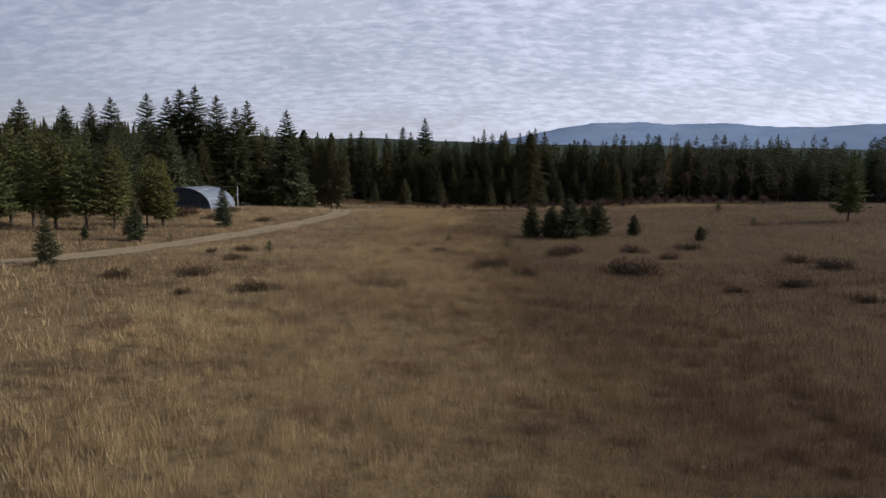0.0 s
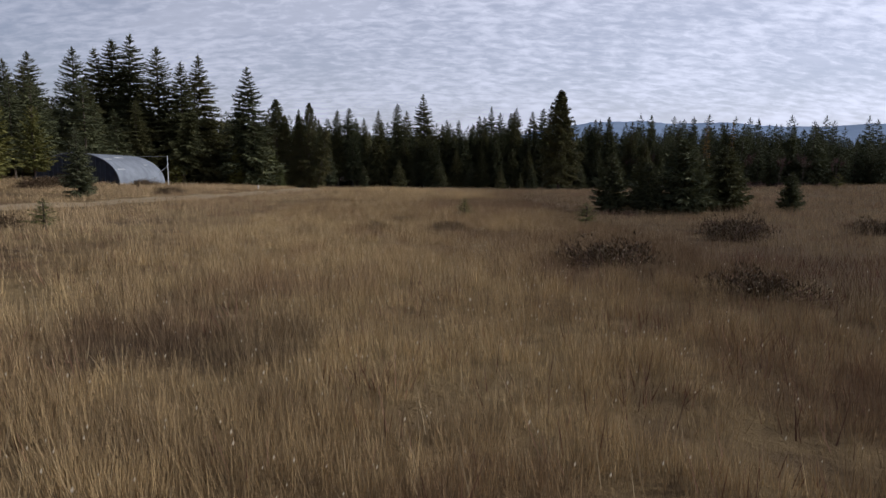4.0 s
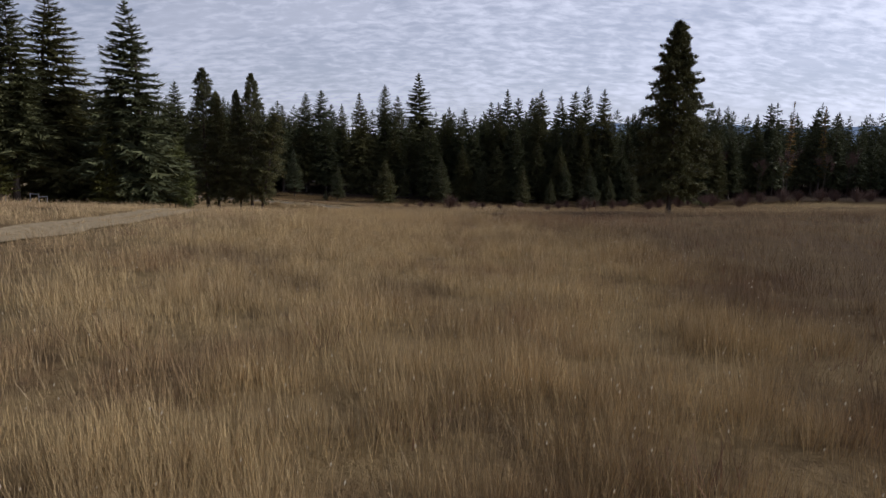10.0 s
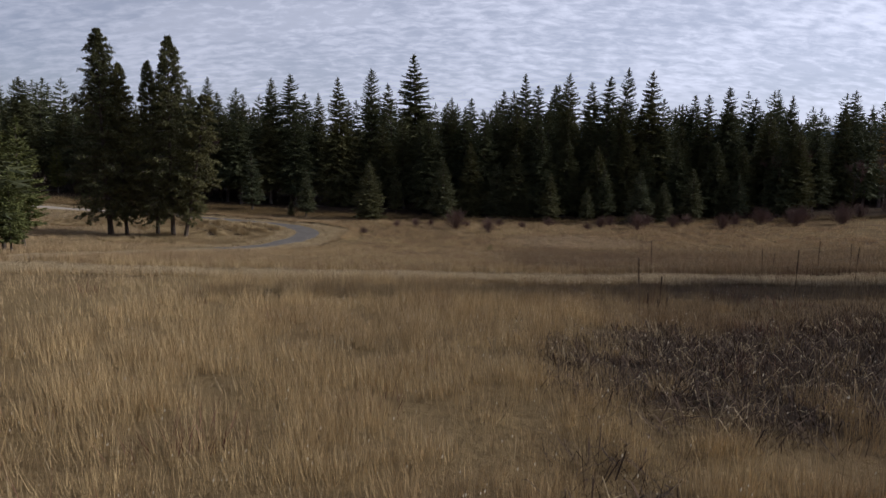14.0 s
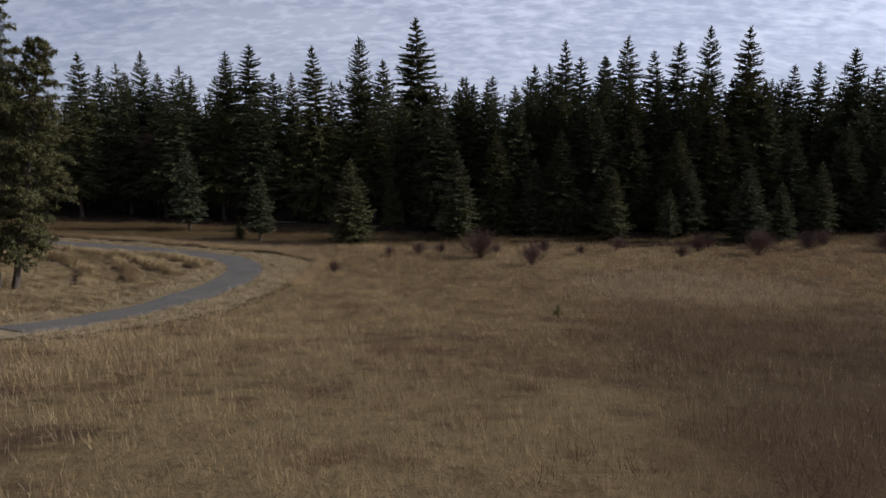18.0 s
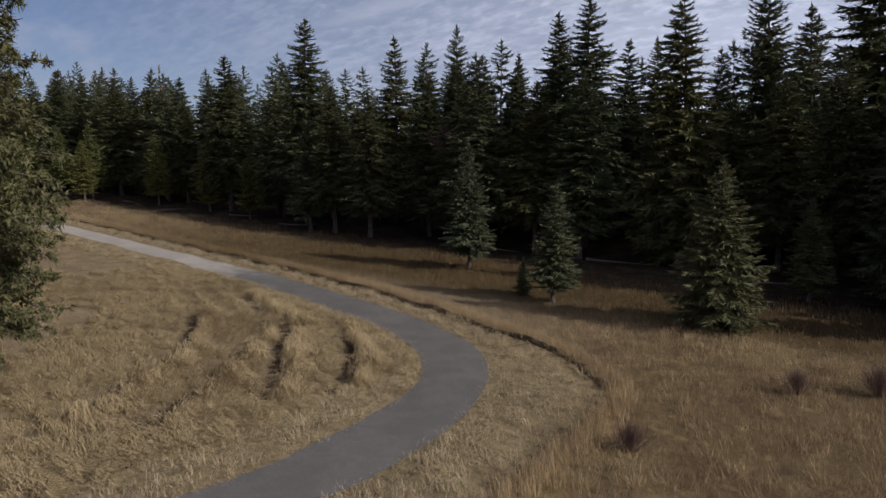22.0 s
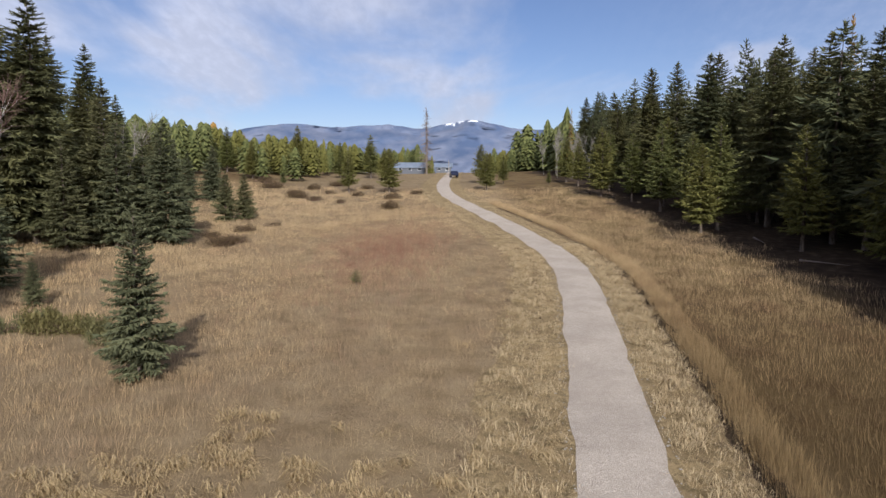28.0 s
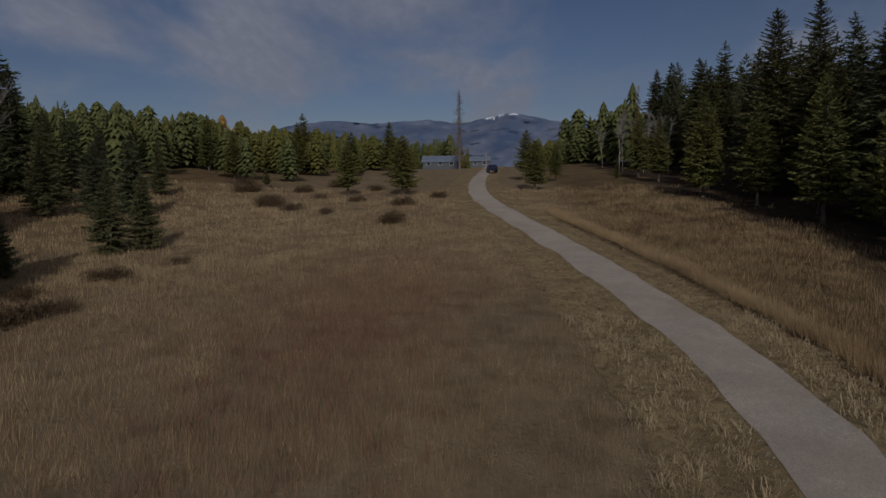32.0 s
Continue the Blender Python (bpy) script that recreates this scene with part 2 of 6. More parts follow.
STRAW, BROWN, RUST, DARK = (0.50, 0.365, 0.188), (0.375, 0.262, 0.134), (0.27, 0.163, 0.092), (0.13, 0.087, 0.057)
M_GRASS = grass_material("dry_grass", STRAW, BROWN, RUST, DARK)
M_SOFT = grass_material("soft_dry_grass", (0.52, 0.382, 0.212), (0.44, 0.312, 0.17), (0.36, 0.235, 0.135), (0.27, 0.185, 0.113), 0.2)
M_GROUND = material("meadow_ground", 0.95, 0.05)
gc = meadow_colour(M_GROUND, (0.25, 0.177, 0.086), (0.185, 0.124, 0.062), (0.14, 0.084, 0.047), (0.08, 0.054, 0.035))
gf = mnoise(M_GROUND, 5.0, 6, 0.7, (1, 1, 0.2))
gc = mmix(M_GROUND, mrange(M_GROUND, gf, 0.36, 0.60, 0.35, 0.0), gc, (0.095, 0.064, 0.034))
# paler matted ground west of the bend
gwest = mnoise(M_GROUND, 0.8, 4)
gwc = M_GROUND.node_tree.nodes.new("ShaderNodeTexCoord")
gws = M_GROUND.node_tree.nodes.new("ShaderNodeSeparateXYZ")
M_GROUND.node_tree.links.new(gwc.outputs["Object"], gws.inputs[0])
gwm = M_GROUND.node_tree.nodes.new("ShaderNodeMath")
gwm.operation = "MULTIPLY"
M_GROUND.node_tree.links.new(mrange(M_GROUND, gws.outputs[0], -30, -12, 0.7, 0), gwm.inputs[0])
gwn = M_GROUND.node_tree.nodes.new("ShaderNodeMath")
gwn.operation = "MULTIPLY"
M_GROUND.node_tree.links.new(mrange(M_GROUND, gws.outputs[1], 165, 185), gwn.inputs[0])
M_GROUND.node_tree.links.new(mrange(M_GROUND, gws.outputs[1], 211, 215, 1, 0), gwn.inputs[1])
M_GROUND.node_tree.links.new(gwn.outputs[0], gwm.inputs[1])
gc = mmix(M_GROUND, gwm.outputs[0], gc, mramp(M_GROUND, gwest, [(0.3, (0.21, 0.15, 0.088)), (0.7, (0.36, 0.275, 0.17))]))
# needle litter and moss on the floor of the wood, north of the meadow
gsep = M_GROUND.node_tree.nodes.new("ShaderNodeSeparateXYZ")
gco = M_GROUND.node_tree.nodes.new("ShaderNodeTexCoord")
M_GROUND.node_tree.links.new(gco.outputs["Object"], gsep.inputs[0])
gadd = M_GROUND.node_tree.nodes.new("ShaderNodeMath")
gadd.operation = "MULTIPLY_ADD"
gadd.inputs[1].default_value = 14.0
M_GROUND.node_tree.links.new(mnoise(M_GROUND, 0.15, 3), gadd.inputs[0])
M_GROUND.node_tree.links.new(gsep.outputs[1], gadd.inputs[2])
litter = mramp(M_GROUND, mnoise(M_GROUND, 1.2, 6, 0.65), [(0.3, (0.035, 0.025, 0.017)), (0.55, (0.07, 0.048, 0.032)), (0.78, (0.15, 0.11, 0.07))])
gedge = M_GROUND.node_tree.nodes.new("ShaderNodeMath")
gedge.operation = "ADD"
M_GROUND.node_tree.links.new(mrange(M_GROUND, gsep.outputs[0], -48, 2, 0, 7), gedge.inputs[0])
M_GROUND.node_tree.links.new(gadd.outputs[0], gedge.inputs[1])
# the dark litter is drawn out to where the trees' shade ends
gc = mmix(M_GROUND, mrange(M_GROUND, gedge.outputs[0], 230, 234), gc, litter)
# bare dark soil of the brush patch on the bank's shoulder
gbr = M_GROUND.node_tree.nodes.new("ShaderNodeVectorMath")
gbr.operation, gbr.inputs[1].default_value = "DISTANCE", (3.4, 122.6, -7)
M_GROUND.node_tree.links.new(gco.outputs["Object"], gbr.inputs[0])
gbm = M_GROUND.node_tree.nodes.new("ShaderNodeMath")
gbm.operation, gbm.inputs[1].default_value = "MULTIPLY_ADD", 4.0
M_GROUND.node_tree.links.new(mnoise(M_GROUND, 0.6, 4), gbm.inputs[0])
M_GROUND.node_tree.links.new(gbr.outputs["Value"], gbm.inputs[2])
gc = mmix(M_GROUND, mrange(M_GROUND, gbm.outputs[0], 4.6, 6.6, 0.9, 0), gc, (0.05, 0.038, 0.03))
# beyond the woods the land is forest as far as one sees
gdist = M_GROUND.node_tree.nodes.new("ShaderNodeVectorMath")
gdist.operation = "DISTANCE"
gdist.inputs[1].default_value = (-40, 120, -10)
M_GROUND.node_tree.links.new(gco.outputs["Object"], gdist.inputs[0])
canopy = mramp(M_GROUND, mnoise(M_GROUND, 0.05, 6, 0.7), [(0.35, (0.018, 0.026, 0.018)), (0.65, (0.05, 0.065, 0.04))])
gc = mmix(M_GROUND, mrange(M_GROUND, gdist.outputs["Value"], 300, 360), gc, canopy)
paint(M_GROUND, gc)
relief(M_GROUND, gf, 0.9, 0.12)

M_MOWN = material("mown_stubble", 0.95, 0.05)
mf = mnoise(M_MOWN, 3.5, 7, 0.8, (1, 1, 0.2))
mc = mmix(M_MOWN, mrange(M_MOWN, mnoise(M_MOWN, 0.7, 5, 0.65), 0.35, 0.65), (0.38, 0.28, 0.15), (0.27, 0.195, 0.105))
paint(M_MOWN, mmix(M_MOWN, mrange(M_MOWN, mf, 0.36, 0.56, 0.7, 0.0), mc, (0.11, 0.085, 0.045)))
relief(M_MOWN, mf, 1.0, 0.08)
M_HAY = material("mown_hay", 0.8, 0.15)
hc = mmix(M_HAY, island(M_HAY), (0.40, 0.303, 0.172), (0.62, 0.487, 0.30))
paint(M_HAY, hc)
translucent(M_HAY, hc, 0.15)

M_LODGED = material("lodged_straw", 0.8, 0.12)
lc = mmix(M_LODGED, island(M_LODGED), (0.36, 0.262, 0.135), (0.62, 0.472, 0.265))
paint(M_LODGED, lc)
translucent(M_LODGED, lc, 0.2)

M_ASPHALT = material("worn_asphalt", 0.95, 0.08)
af = mnoise(M_ASPHALT, 90, 3, 0.7)
ac = mmix(M_ASPHALT, mrange(M_ASPHALT, mnoise(M_ASPHALT, 0.8, 5, 0.65), 0.35, 0.65), (0.128, 0.116, 0.104), (0.165, 0.149, 0.133))
ac = mmix(M_ASPHALT, mrange(M_ASPHALT, mnoise(M_ASPHALT, 18, 4, 0.75), 0.40, 0.56, 0.5, 0.0), ac, (0.095, 0.078, 0.07))
ac = mmix(M_ASPHALT, mrange(M_ASPHALT, af, 0.5, 0.75, 0, 0.5), ac, (0.27, 0.245, 0.22))
asep = M_ASPHALT.node_tree.nodes.new("ShaderNodeSeparateXYZ")
aco = M_ASPHALT.node_tree.nodes.new("ShaderNodeTexCoord")
aadd = M_ASPHALT.node_tree.nodes.new("ShaderNodeMath")
aadd.operation, aadd.inputs[1].default_value = "MULTIPLY_ADD", 9.0
M_ASPHALT.node_tree.links.new(aco.outputs["Object"], asep.inputs[0])
M_ASPHALT.node_tree.links.new(mnoise(M_ASPHALT, 0.9, 5, 0.65), aadd.inputs[0])
M_ASPHALT.node_tree.links.new(asep.outputs[0], aadd.inputs[2])
# gravel dust carried onto the paving near its end
ac = mmix(M_ASPHALT, mrange(M_ASPHALT, aadd.outputs[0], -43.5, -36, 1.0, 0.08), ac, (0.47, 0.40, 0.335))
paint(M_ASPHALT, ac)
relief(M_ASPHALT, af, 0.5, 0.01)
M_GRAVEL = material("pale_gravel", 0.95, 0.06)
vf = mnoise(M_GRAVEL, 22, 5, 0.75)
vc = mmix(M_GRAVEL, mrange(M_GRAVEL, mnoise(M_GRAVEL, 0.5, 5, 0.6), 0.35, 0.65), (0.50, 0.425, 0.35), (0.60, 0.52, 0.435))
vc = mmix(M_GRAVEL, mrange(M_GRAVEL, mnoise(M_GRAVEL, 5.0, 5, 0.7), 0.42, 0.62, 0.25, 0.0), vc, (0.36, 0.30, 0.245))
paint(M_GRAVEL, mmix(M_GRAVEL, mrange(M_GRAVEL, vf, 0.35, 0.65, 0.5, 0.0), vc, (0.25, 0.195, 0.16)))
relief(M_GRAVEL, vf, 0.8, 0.03)
M_DIRT = material("pale_dirt", 0.95, 0.1)
df = mnoise(M_DIRT, 3.0, 6, 0.7)
paint(M_DIRT, mramp(M_DIRT, df, [(0.3, (0.22, 0.16, 0.09)), (0.55, (0.35, 0.27, 0.165)), (0.75, (0.45, 0.365, 0.24))]))
relief(M_DIRT, df, 0.6, 0.05)
M_STONE = paint(material("edge_stone", 0.9), (0.33, 0.30, 0.265))


def foliage(name, shade, light, through_amount=0.09):
    m = material(name, 0.7, 0.15)
    c = mmix(m, island(m), shade, light)
    c = mmix(m, mrange(m, perobject(m), 0, 1, 0.0, 0.32), c, (light[0] * 1.25, light[1] * 0.95, light[2] * 0.55))
    paint(m, c)
    return translucent(m, c, through_amount)


M_SPRUCE = foliage("spruce_needles", (0.060, 0.068, 0.034), (0.145, 0.147, 0.069))
M_BLUE = foliage("blue_spruce_needles", (0.070, 0.079, 0.043), (0.17, 0.174, 0.092))
M_BEND = foliage("olive_spruce_needles", (0.072, 0.074, 0.032), (0.18, 0.172, 0.078))
M_PINE = foliage("pine_needles", (0.078, 0.09, 0.032), (0.185, 0.19, 0.064))
M_LARCH = foliage("autumn_larch_needles", (0.20, 0.125, 0.04), (0.40, 0.27, 0.09))
M_LIME = foliage("yellow_green_needles", (0.078, 0.088, 0.026), (0.168, 0.172, 0.054))
M_BARK = material("grey_brown_bark", 0.95, 0.1)
paint(M_BARK, mramp(M_BARK, mnoise(M_BARK, 7, 5, 0.7, (1, 1, 0.25)), [(0.35, (0.06, 0.045, 0.035)), (0.65, (0.19, 0.15, 0.12))]))
M_PALEBARK = material("pale_bark", 0.9, 0.1)
paint(M_PALEBARK, mramp(M_PALEBARK, mnoise(M_PALEBARK, 5, 5, 0.7, (1, 1, 0.4)), [(0.35, (0.20, 0.17, 0.14)), (0.6, (0.46, 0.42, 0.37))]))
M_BIRCHBARK = material("white_birch_bark", 0.8, 0.15)
paint(M_BIRCHBARK, mramp(M_BIRCHBARK, mnoise(M_BIRCHBARK, 6, 5, 0.7, (1, 1, 3)), [(0.33, (0.08, 0.065, 0.055)), (0.43, (0.52, 0.48, 0.44)), (0.7, (0.68, 0.65, 0.60))]))
M_DEAD = material("weathered_dead_wood", 0.9, 0.1)
paint(M_DEAD, mramp(M_DEAD, mnoise(M_DEAD, 4, 4, 0.6), [(0.3, (0.13, 0.10, 0.082)), (0.7, (0.26, 0.208, 0.172))]))
M_TWIG = material("bare_reddish_twigs", 0.85, 0.1)
paint(M_TWIG, mmix(M_TWIG, island(M_TWIG), (0.10, 0.06, 0.05), (0.21, 0.135, 0.11)))
M_GREYTWIG = material("bare_grey_twigs", 0.85, 0.1)
paint(M_GREYTWIG, mmix(M_GREYTWIG, island(M_GREYTWIG), (0.16, 0.14, 0.12), (0.34, 0.31, 0.27)))
M_SHRUB = material("dark_shrub_leaves", 0.8, 0.15)
paint(M_SHRUB, mmix(M_SHRUB, island(M_SHRUB), (0.055, 0.038, 0.022), (0.16, 0.108, 0.056)))
M_JUNIPER = foliage("olive_juniper_needles", (0.075, 0.078, 0.034), (0.20, 0.185, 0.085))
M_RUSTY = material("rusty_weeds", 0.9, 0.1)
paint(M_RUSTY, mmix(M_RUSTY, island(M_RUSTY), (0.13, 0.065, 0.045), (0.30, 0.165, 0.11)))
# dead weeds; also the dark blades that stand for shade under grass
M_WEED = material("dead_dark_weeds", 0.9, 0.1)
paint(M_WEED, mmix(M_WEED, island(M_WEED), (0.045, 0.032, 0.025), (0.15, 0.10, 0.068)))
M_VERGE = material("brown_verge_tufts", 0.9, 0.1)
paint(M_VERGE, mmix(M_VERGE, island(M_VERGE), (0.10, 0.07, 0.035), (0.24, 0.175, 0.09)))
M_SEED = paint(material("pale_seed_fluff", 0.9), (0.68, 0.58, 0.42))

# ---- the lie of the land ----
LAND = (-0.72, -4.932, -9.606, 13.858, -0.021, 0.927, 3.452, 0.007, -2.332, 1.718, 0.344, -4.3)


def soft_ramp(v, k):
    return np.logaddexp(0.0, v * k) / k


def height(x, y):
    """Meadow that falls gently north, steepens to a bank, and levels out into a flat bottom."""
    x, y = np.asarray(x, float), np.asarray(y, float)
    u, v = np.clip(x, -220, 70) / 100, np.clip(y, -60, 300) / 100
    bank = soft_ramp(v - 1.27, 14)
    terms = (np.ones_like(u), v, bank, soft_ramp(v - 1.80, 14), u, u * v, u * u, u * u * bank, u * bank, soft_ramp(v - 2.25, 10), u ** 3, soft_ramp(-u - 1.5, 14))
    z = sum(c * t for c, t in zip(LAND, terms))
    z = z + 0.05 * np.sin(x * 0.61 + 1.3 * np.sin(y * 0.23)) * np.sin(y * 0.53 + 0.7) + 0.02 * np.sin(x * 1.3 + y * 0.9)
    r = np.hypot(x + 40, y - 120)
    far = np.clip((r - 420) / 1800, 0, 1)
    z = z + far * (-8 + 5 * np.sin(x * 0.011 + 2 * np.sin(y * 0.004)) + 6 * np.sin(y * 0.017 + x * 0.006))
    return z


def z_at(x, y):
    return float(height(x, y))


def mesh_from(name, verts, faces, mat, smooth=False):
    """One mesh from numpy arrays; faces: one array of triangles or of quads."""
    me = bpy.data.meshes.new(name)
    verts, faces = np.asarray(verts, np.float32), np.asarray(faces, np.int32)
    me.vertices.add(len(verts))
    me.vertices.foreach_set("co", verts.ravel())
    k = faces.shape[1]
    me.loops.add(faces.size)
    me.loops.foreach_set("vertex_index", faces.ravel())
    me.polygons.add(len(faces))
    me.polygons.foreach_set("loop_start", np.arange(len(faces), dtype=np.int32) * k)
    me.polygons.foreach_set("loop_total", np.full(len(faces), k, np.int32))
    me.polygons.foreach_set("use_smooth", np.full(len(faces), smooth))
    me.materials.append(mat)
    me.update(calc_edges=True)
    return me


def bm_mesh(name, bm, mat, smooth=False):
    me = bpy.data.meshes.new(name)
    bm.to_mesh(me)
    bm.free()
    me.materials.append(mat)
    for p in me.polygons:
        p.use_smooth = smooth
    return me


def part(name, bm, mat, parent, label="", smooth=False):
    """One mesh object under a thing or a part, from a bmesh or a finished mesh."""
    me = bm if isinstance(bm, bpy.types.Mesh) else bm_mesh(name, bm, mat, smooth)
    ob = new(name, me)
    ob.parent = parent
    if label:
        ob["label"] = label
    return ob


def thing(name, label, category, m=None, group="", kind=""):
    ob = new(name)
    ob.empty_display_size = 0.2
    if m is not None:
        ob.matrix_basis = m
    return tagged(ob, label, category, group, kind)


def box(bm, x0, x1, y0, y1, z0, z1):
    r = bmesh.ops.create_cube(bm, size=1)
    bmesh.ops.transform(bm, matrix=Matrix.Translation(((x0 + x1) / 2, (y0 + y1) / 2, (z0 + z1) / 2)) @ Matrix.Diagonal((x1 - x0, y1 - y0, z1 - z0, 1)), verts=r["verts"])
    return r["verts"]


def rod(bm, a, b, r0, r1, sides=6):
    a, b = Vector(a), Vector(b)
    d = b - a
    r = bmesh.ops.create_cone(bm, cap_ends=True, segments=sides, radius1=r0, radius2=max(r1, 0.001), depth=d.length)
    bmesh.ops.transform(bm, matrix=Matrix.Translation((a + b) / 2) @ d.to_track_quat("Z", "Y").to_matrix().to_4x4(), verts=r["verts"])


# ---- ground: one sheet to the horizon ----
def lines(lo, hi, step, far):
    mid = list(np.arange(lo, hi + 0.01, step))
    out, d = [], step
    a = lo
    while a > -far:
        d *= 1.35
        a -= d
        out.append(a)
    right, d, a = [], step, hi
    while a < far:
        d *= 1.35
        a += d
        right.append(a)
    return np.array(out[::-1] + mid + right)


gx, gy = lines(-180, 80, 1.25, 4600), lines(-15, 250, 1.25, 4600)
GX, GY = np.meshgrid(gx, gy)
gv = np.stack([GX, GY, height(GX, GY)], -1).reshape(-1, 3)
nx, ny = len(gx), len(gy)
ii = (np.arange(ny - 1)[:, None] * nx + np.arange(nx - 1)[None, :]).ravel()
tagged(new("ground", mesh_from("ground", gv, np.stack([ii, ii + 1, ii + nx + 1, ii + nx], -1), M_GROUND, True)), "dry autumn meadow of brown and straw grass on gently falling land", "ground", kind="structure")


# ---- road and path ----
def curve_points(ctrl, step=0.6):
    c = np.array(ctrl, float)
    c = np.vstack([2 * c[0] - c[1], c, 2 * c[-1] - c[-2]])
    out = []
    for i in range(1, len(c) - 2):
        p0, p1, p2, p3 = c[i - 1:i + 3]
        n = max(2, int(np.linalg.norm(p2 - p1) / step))
        s = np.linspace(0, 1, n, endpoint=False)[:, None]
        out.append(0.5 * (2 * p1 + (p2 - p0) * s + (2 * p0 - 5 * p1 + 4 * p2 - p3) * s ** 2 + (3 * p1 - p0 - 3 * p2 + p3) * s ** 3))
    out.append(c[-2][None])
    return np.vstack(out)


def sideways(line):
    d = np.gradient(line, axis=0)
    d /= np.linalg.norm(d, axis=1)[:, None]
    return np.stack([d[:, 1], -d[:, 0]], -1)          # to the right of the way


def wobble(n, amp, seed, period=3.0):
    r = np.random.default_rng(seed)
    s = np.arange(n) * 0.6
    return sum(amp * r.uniform(0.3, 1) / (k + 1) * np.sin(s * (k + 1) * 2.1 / period + r.uniform(0, 6.3)) for k in range(5))


def ribbon(name, line, left, right, lift, mat, across=6, crown=0.0, rough=0.0, seed=0, skirt=0.0, inner=None):
    """A strip along a line, from left to right metres beside it, with uneven edges."""
    n = len(line)
    side = sideways(line)
    a, b = left + wobble(n, rough * (inner != "left"), seed), right + wobble(n, rough * (inner != "right"), seed + 1)
    f = np.linspace(0, 1, across + 1)
    off = a[:, None] * (1 - f) + b[:, None] * f
    P = line[:, None, :] + side[:, None, :] * off[..., None]
    Z = height(P[..., 0], P[..., 1]) + lift + crown * (1 - (2 * f - 1) ** 2)
    if skirt:
        P = np.concatenate([P[:, :1], P, P[:, -1:]], 1)
        Z = np.concatenate([Z[:, :1] - skirt, Z, Z[:, -1:] - skirt], 1)
    w = P.shape[1]
    v = np.concatenate([P, Z[..., None]], -1).reshape(-1, 3)
    i = (np.arange(n - 1)[:, None] * w + np.arange(w - 1)[None, :]).ravel()
    return new(name, mesh_from(name, v, np.stack([i, i + w, i + w + 1, i + 1], -1), mat, True))


DIRT_ROAD = curve_points([(-70, 5), (-47, 28), (-30, 45), (-25.5, 53.5), (-21.5, 68), (-18.5, 86), (-16.8, 103), (-17.6, 116), (-20, 128), (-23.5, 140), (-26, 152), (-26, 161), (-23.2, 168.5), (-20.6, 174.5)])
PAVED = curve_points([(-21.8, 172.5), (-19.8, 176.6), (-18.7, 181), (-18.1, 186), (-17.8, 190.5), (-18.3, 194.8), (-19.8, 198.6), (-22.6, 201.5), (-27, 203.7), (-36.7, 206.7), (-48.5, 209.0)])
GRAVEL = curve_points([(-48.5, 209.0), (-57, 210.2), (-66.3, 211.45), (-75, 212.45), (-85, 212.75), (-100, 211.0), (-113.8, 208.6), (-134.6, 204.7), (-150, 203.2), (-175, 202.8), (-215, 203.8), (-260, 206)])
TRAIL = np.vstack([PAVED, GRAVEL[1:]])
STRIP = curve_points([(-40, 145), (-24, 142), (-13, 140.2), (-3.5, 139.4), (5, 138.3), (14, 138.5), (30, 142)])
tagged(ribbon("dirt_road", DIRT_ROAD, -1.6, 1.6, 0.05, M_DIRT, 8, -0.02, 0.28, 11), "pale dirt track winding across the dry meadow", "road", kind="structure")
tagged(ribbon("paved_path", PAVED, -1.33, 1.33, 0.045, M_ASPHALT, 6, 0.025, 0.06, 21), "narrow grey asphalt path with crumbling edges through the meadow", "path", kind="structure")
tagged(ribbon("gravel_road", GRAVEL, -1.15, 1.15, 0.045, M_GRAVEL, 6, 0.03, 0.07, 31), "narrow pale gravel road curving along the meadow", "road", kind="structure")
# the mown verge widens round the outside of the bend
VERGE = 3.2 + np.clip((TRAIL[:, 0] + 24) / 5, 0, 1) * (1.2 + 1.3 * np.exp(-((TRAIL[:, 1] - 197.5) / 3.5) ** 2))
tagged(ribbon("verge", TRAIL, -3.9, -0.5, 0.03, M_MOWN, 6, 0.0, 0.3, 41, inner="right"), "mown straw-coloured verge beside the path", "verge", kind="structure")
tagged(ribbon("verge", TRAIL, 0.5, VERGE, 0.03, M_MOWN, 6, 0.0, 0.3, 43, inner="left"), "mown straw-coloured verge beside the path", "verge", kind="structure")
tagged(ribbon("mown_strip", STRIP, -1.9, 2.4, 0.035, M_MOWN, 6, 0.0, 0.3, 51), "mown pale strip across the tall dry grass", "verge", kind="structure")


# low bank where standing grass meets the mown verge, painted dark for its shade
M_BANK = material("shaded_matted_bank", 0.95, 0.05)
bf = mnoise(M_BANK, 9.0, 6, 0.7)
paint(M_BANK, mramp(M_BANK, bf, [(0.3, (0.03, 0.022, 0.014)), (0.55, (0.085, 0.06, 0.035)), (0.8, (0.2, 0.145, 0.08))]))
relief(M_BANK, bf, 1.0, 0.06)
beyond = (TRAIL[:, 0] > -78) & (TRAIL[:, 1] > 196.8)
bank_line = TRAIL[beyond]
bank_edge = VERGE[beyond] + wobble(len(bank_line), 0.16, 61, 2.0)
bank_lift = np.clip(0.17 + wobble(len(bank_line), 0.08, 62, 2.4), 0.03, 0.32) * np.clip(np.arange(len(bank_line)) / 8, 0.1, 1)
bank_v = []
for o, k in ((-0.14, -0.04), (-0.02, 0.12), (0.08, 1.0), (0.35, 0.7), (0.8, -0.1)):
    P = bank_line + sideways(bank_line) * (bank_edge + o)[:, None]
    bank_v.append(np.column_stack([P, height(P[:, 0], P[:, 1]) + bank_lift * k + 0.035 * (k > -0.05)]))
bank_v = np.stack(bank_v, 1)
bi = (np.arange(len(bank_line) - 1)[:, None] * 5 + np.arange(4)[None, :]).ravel()
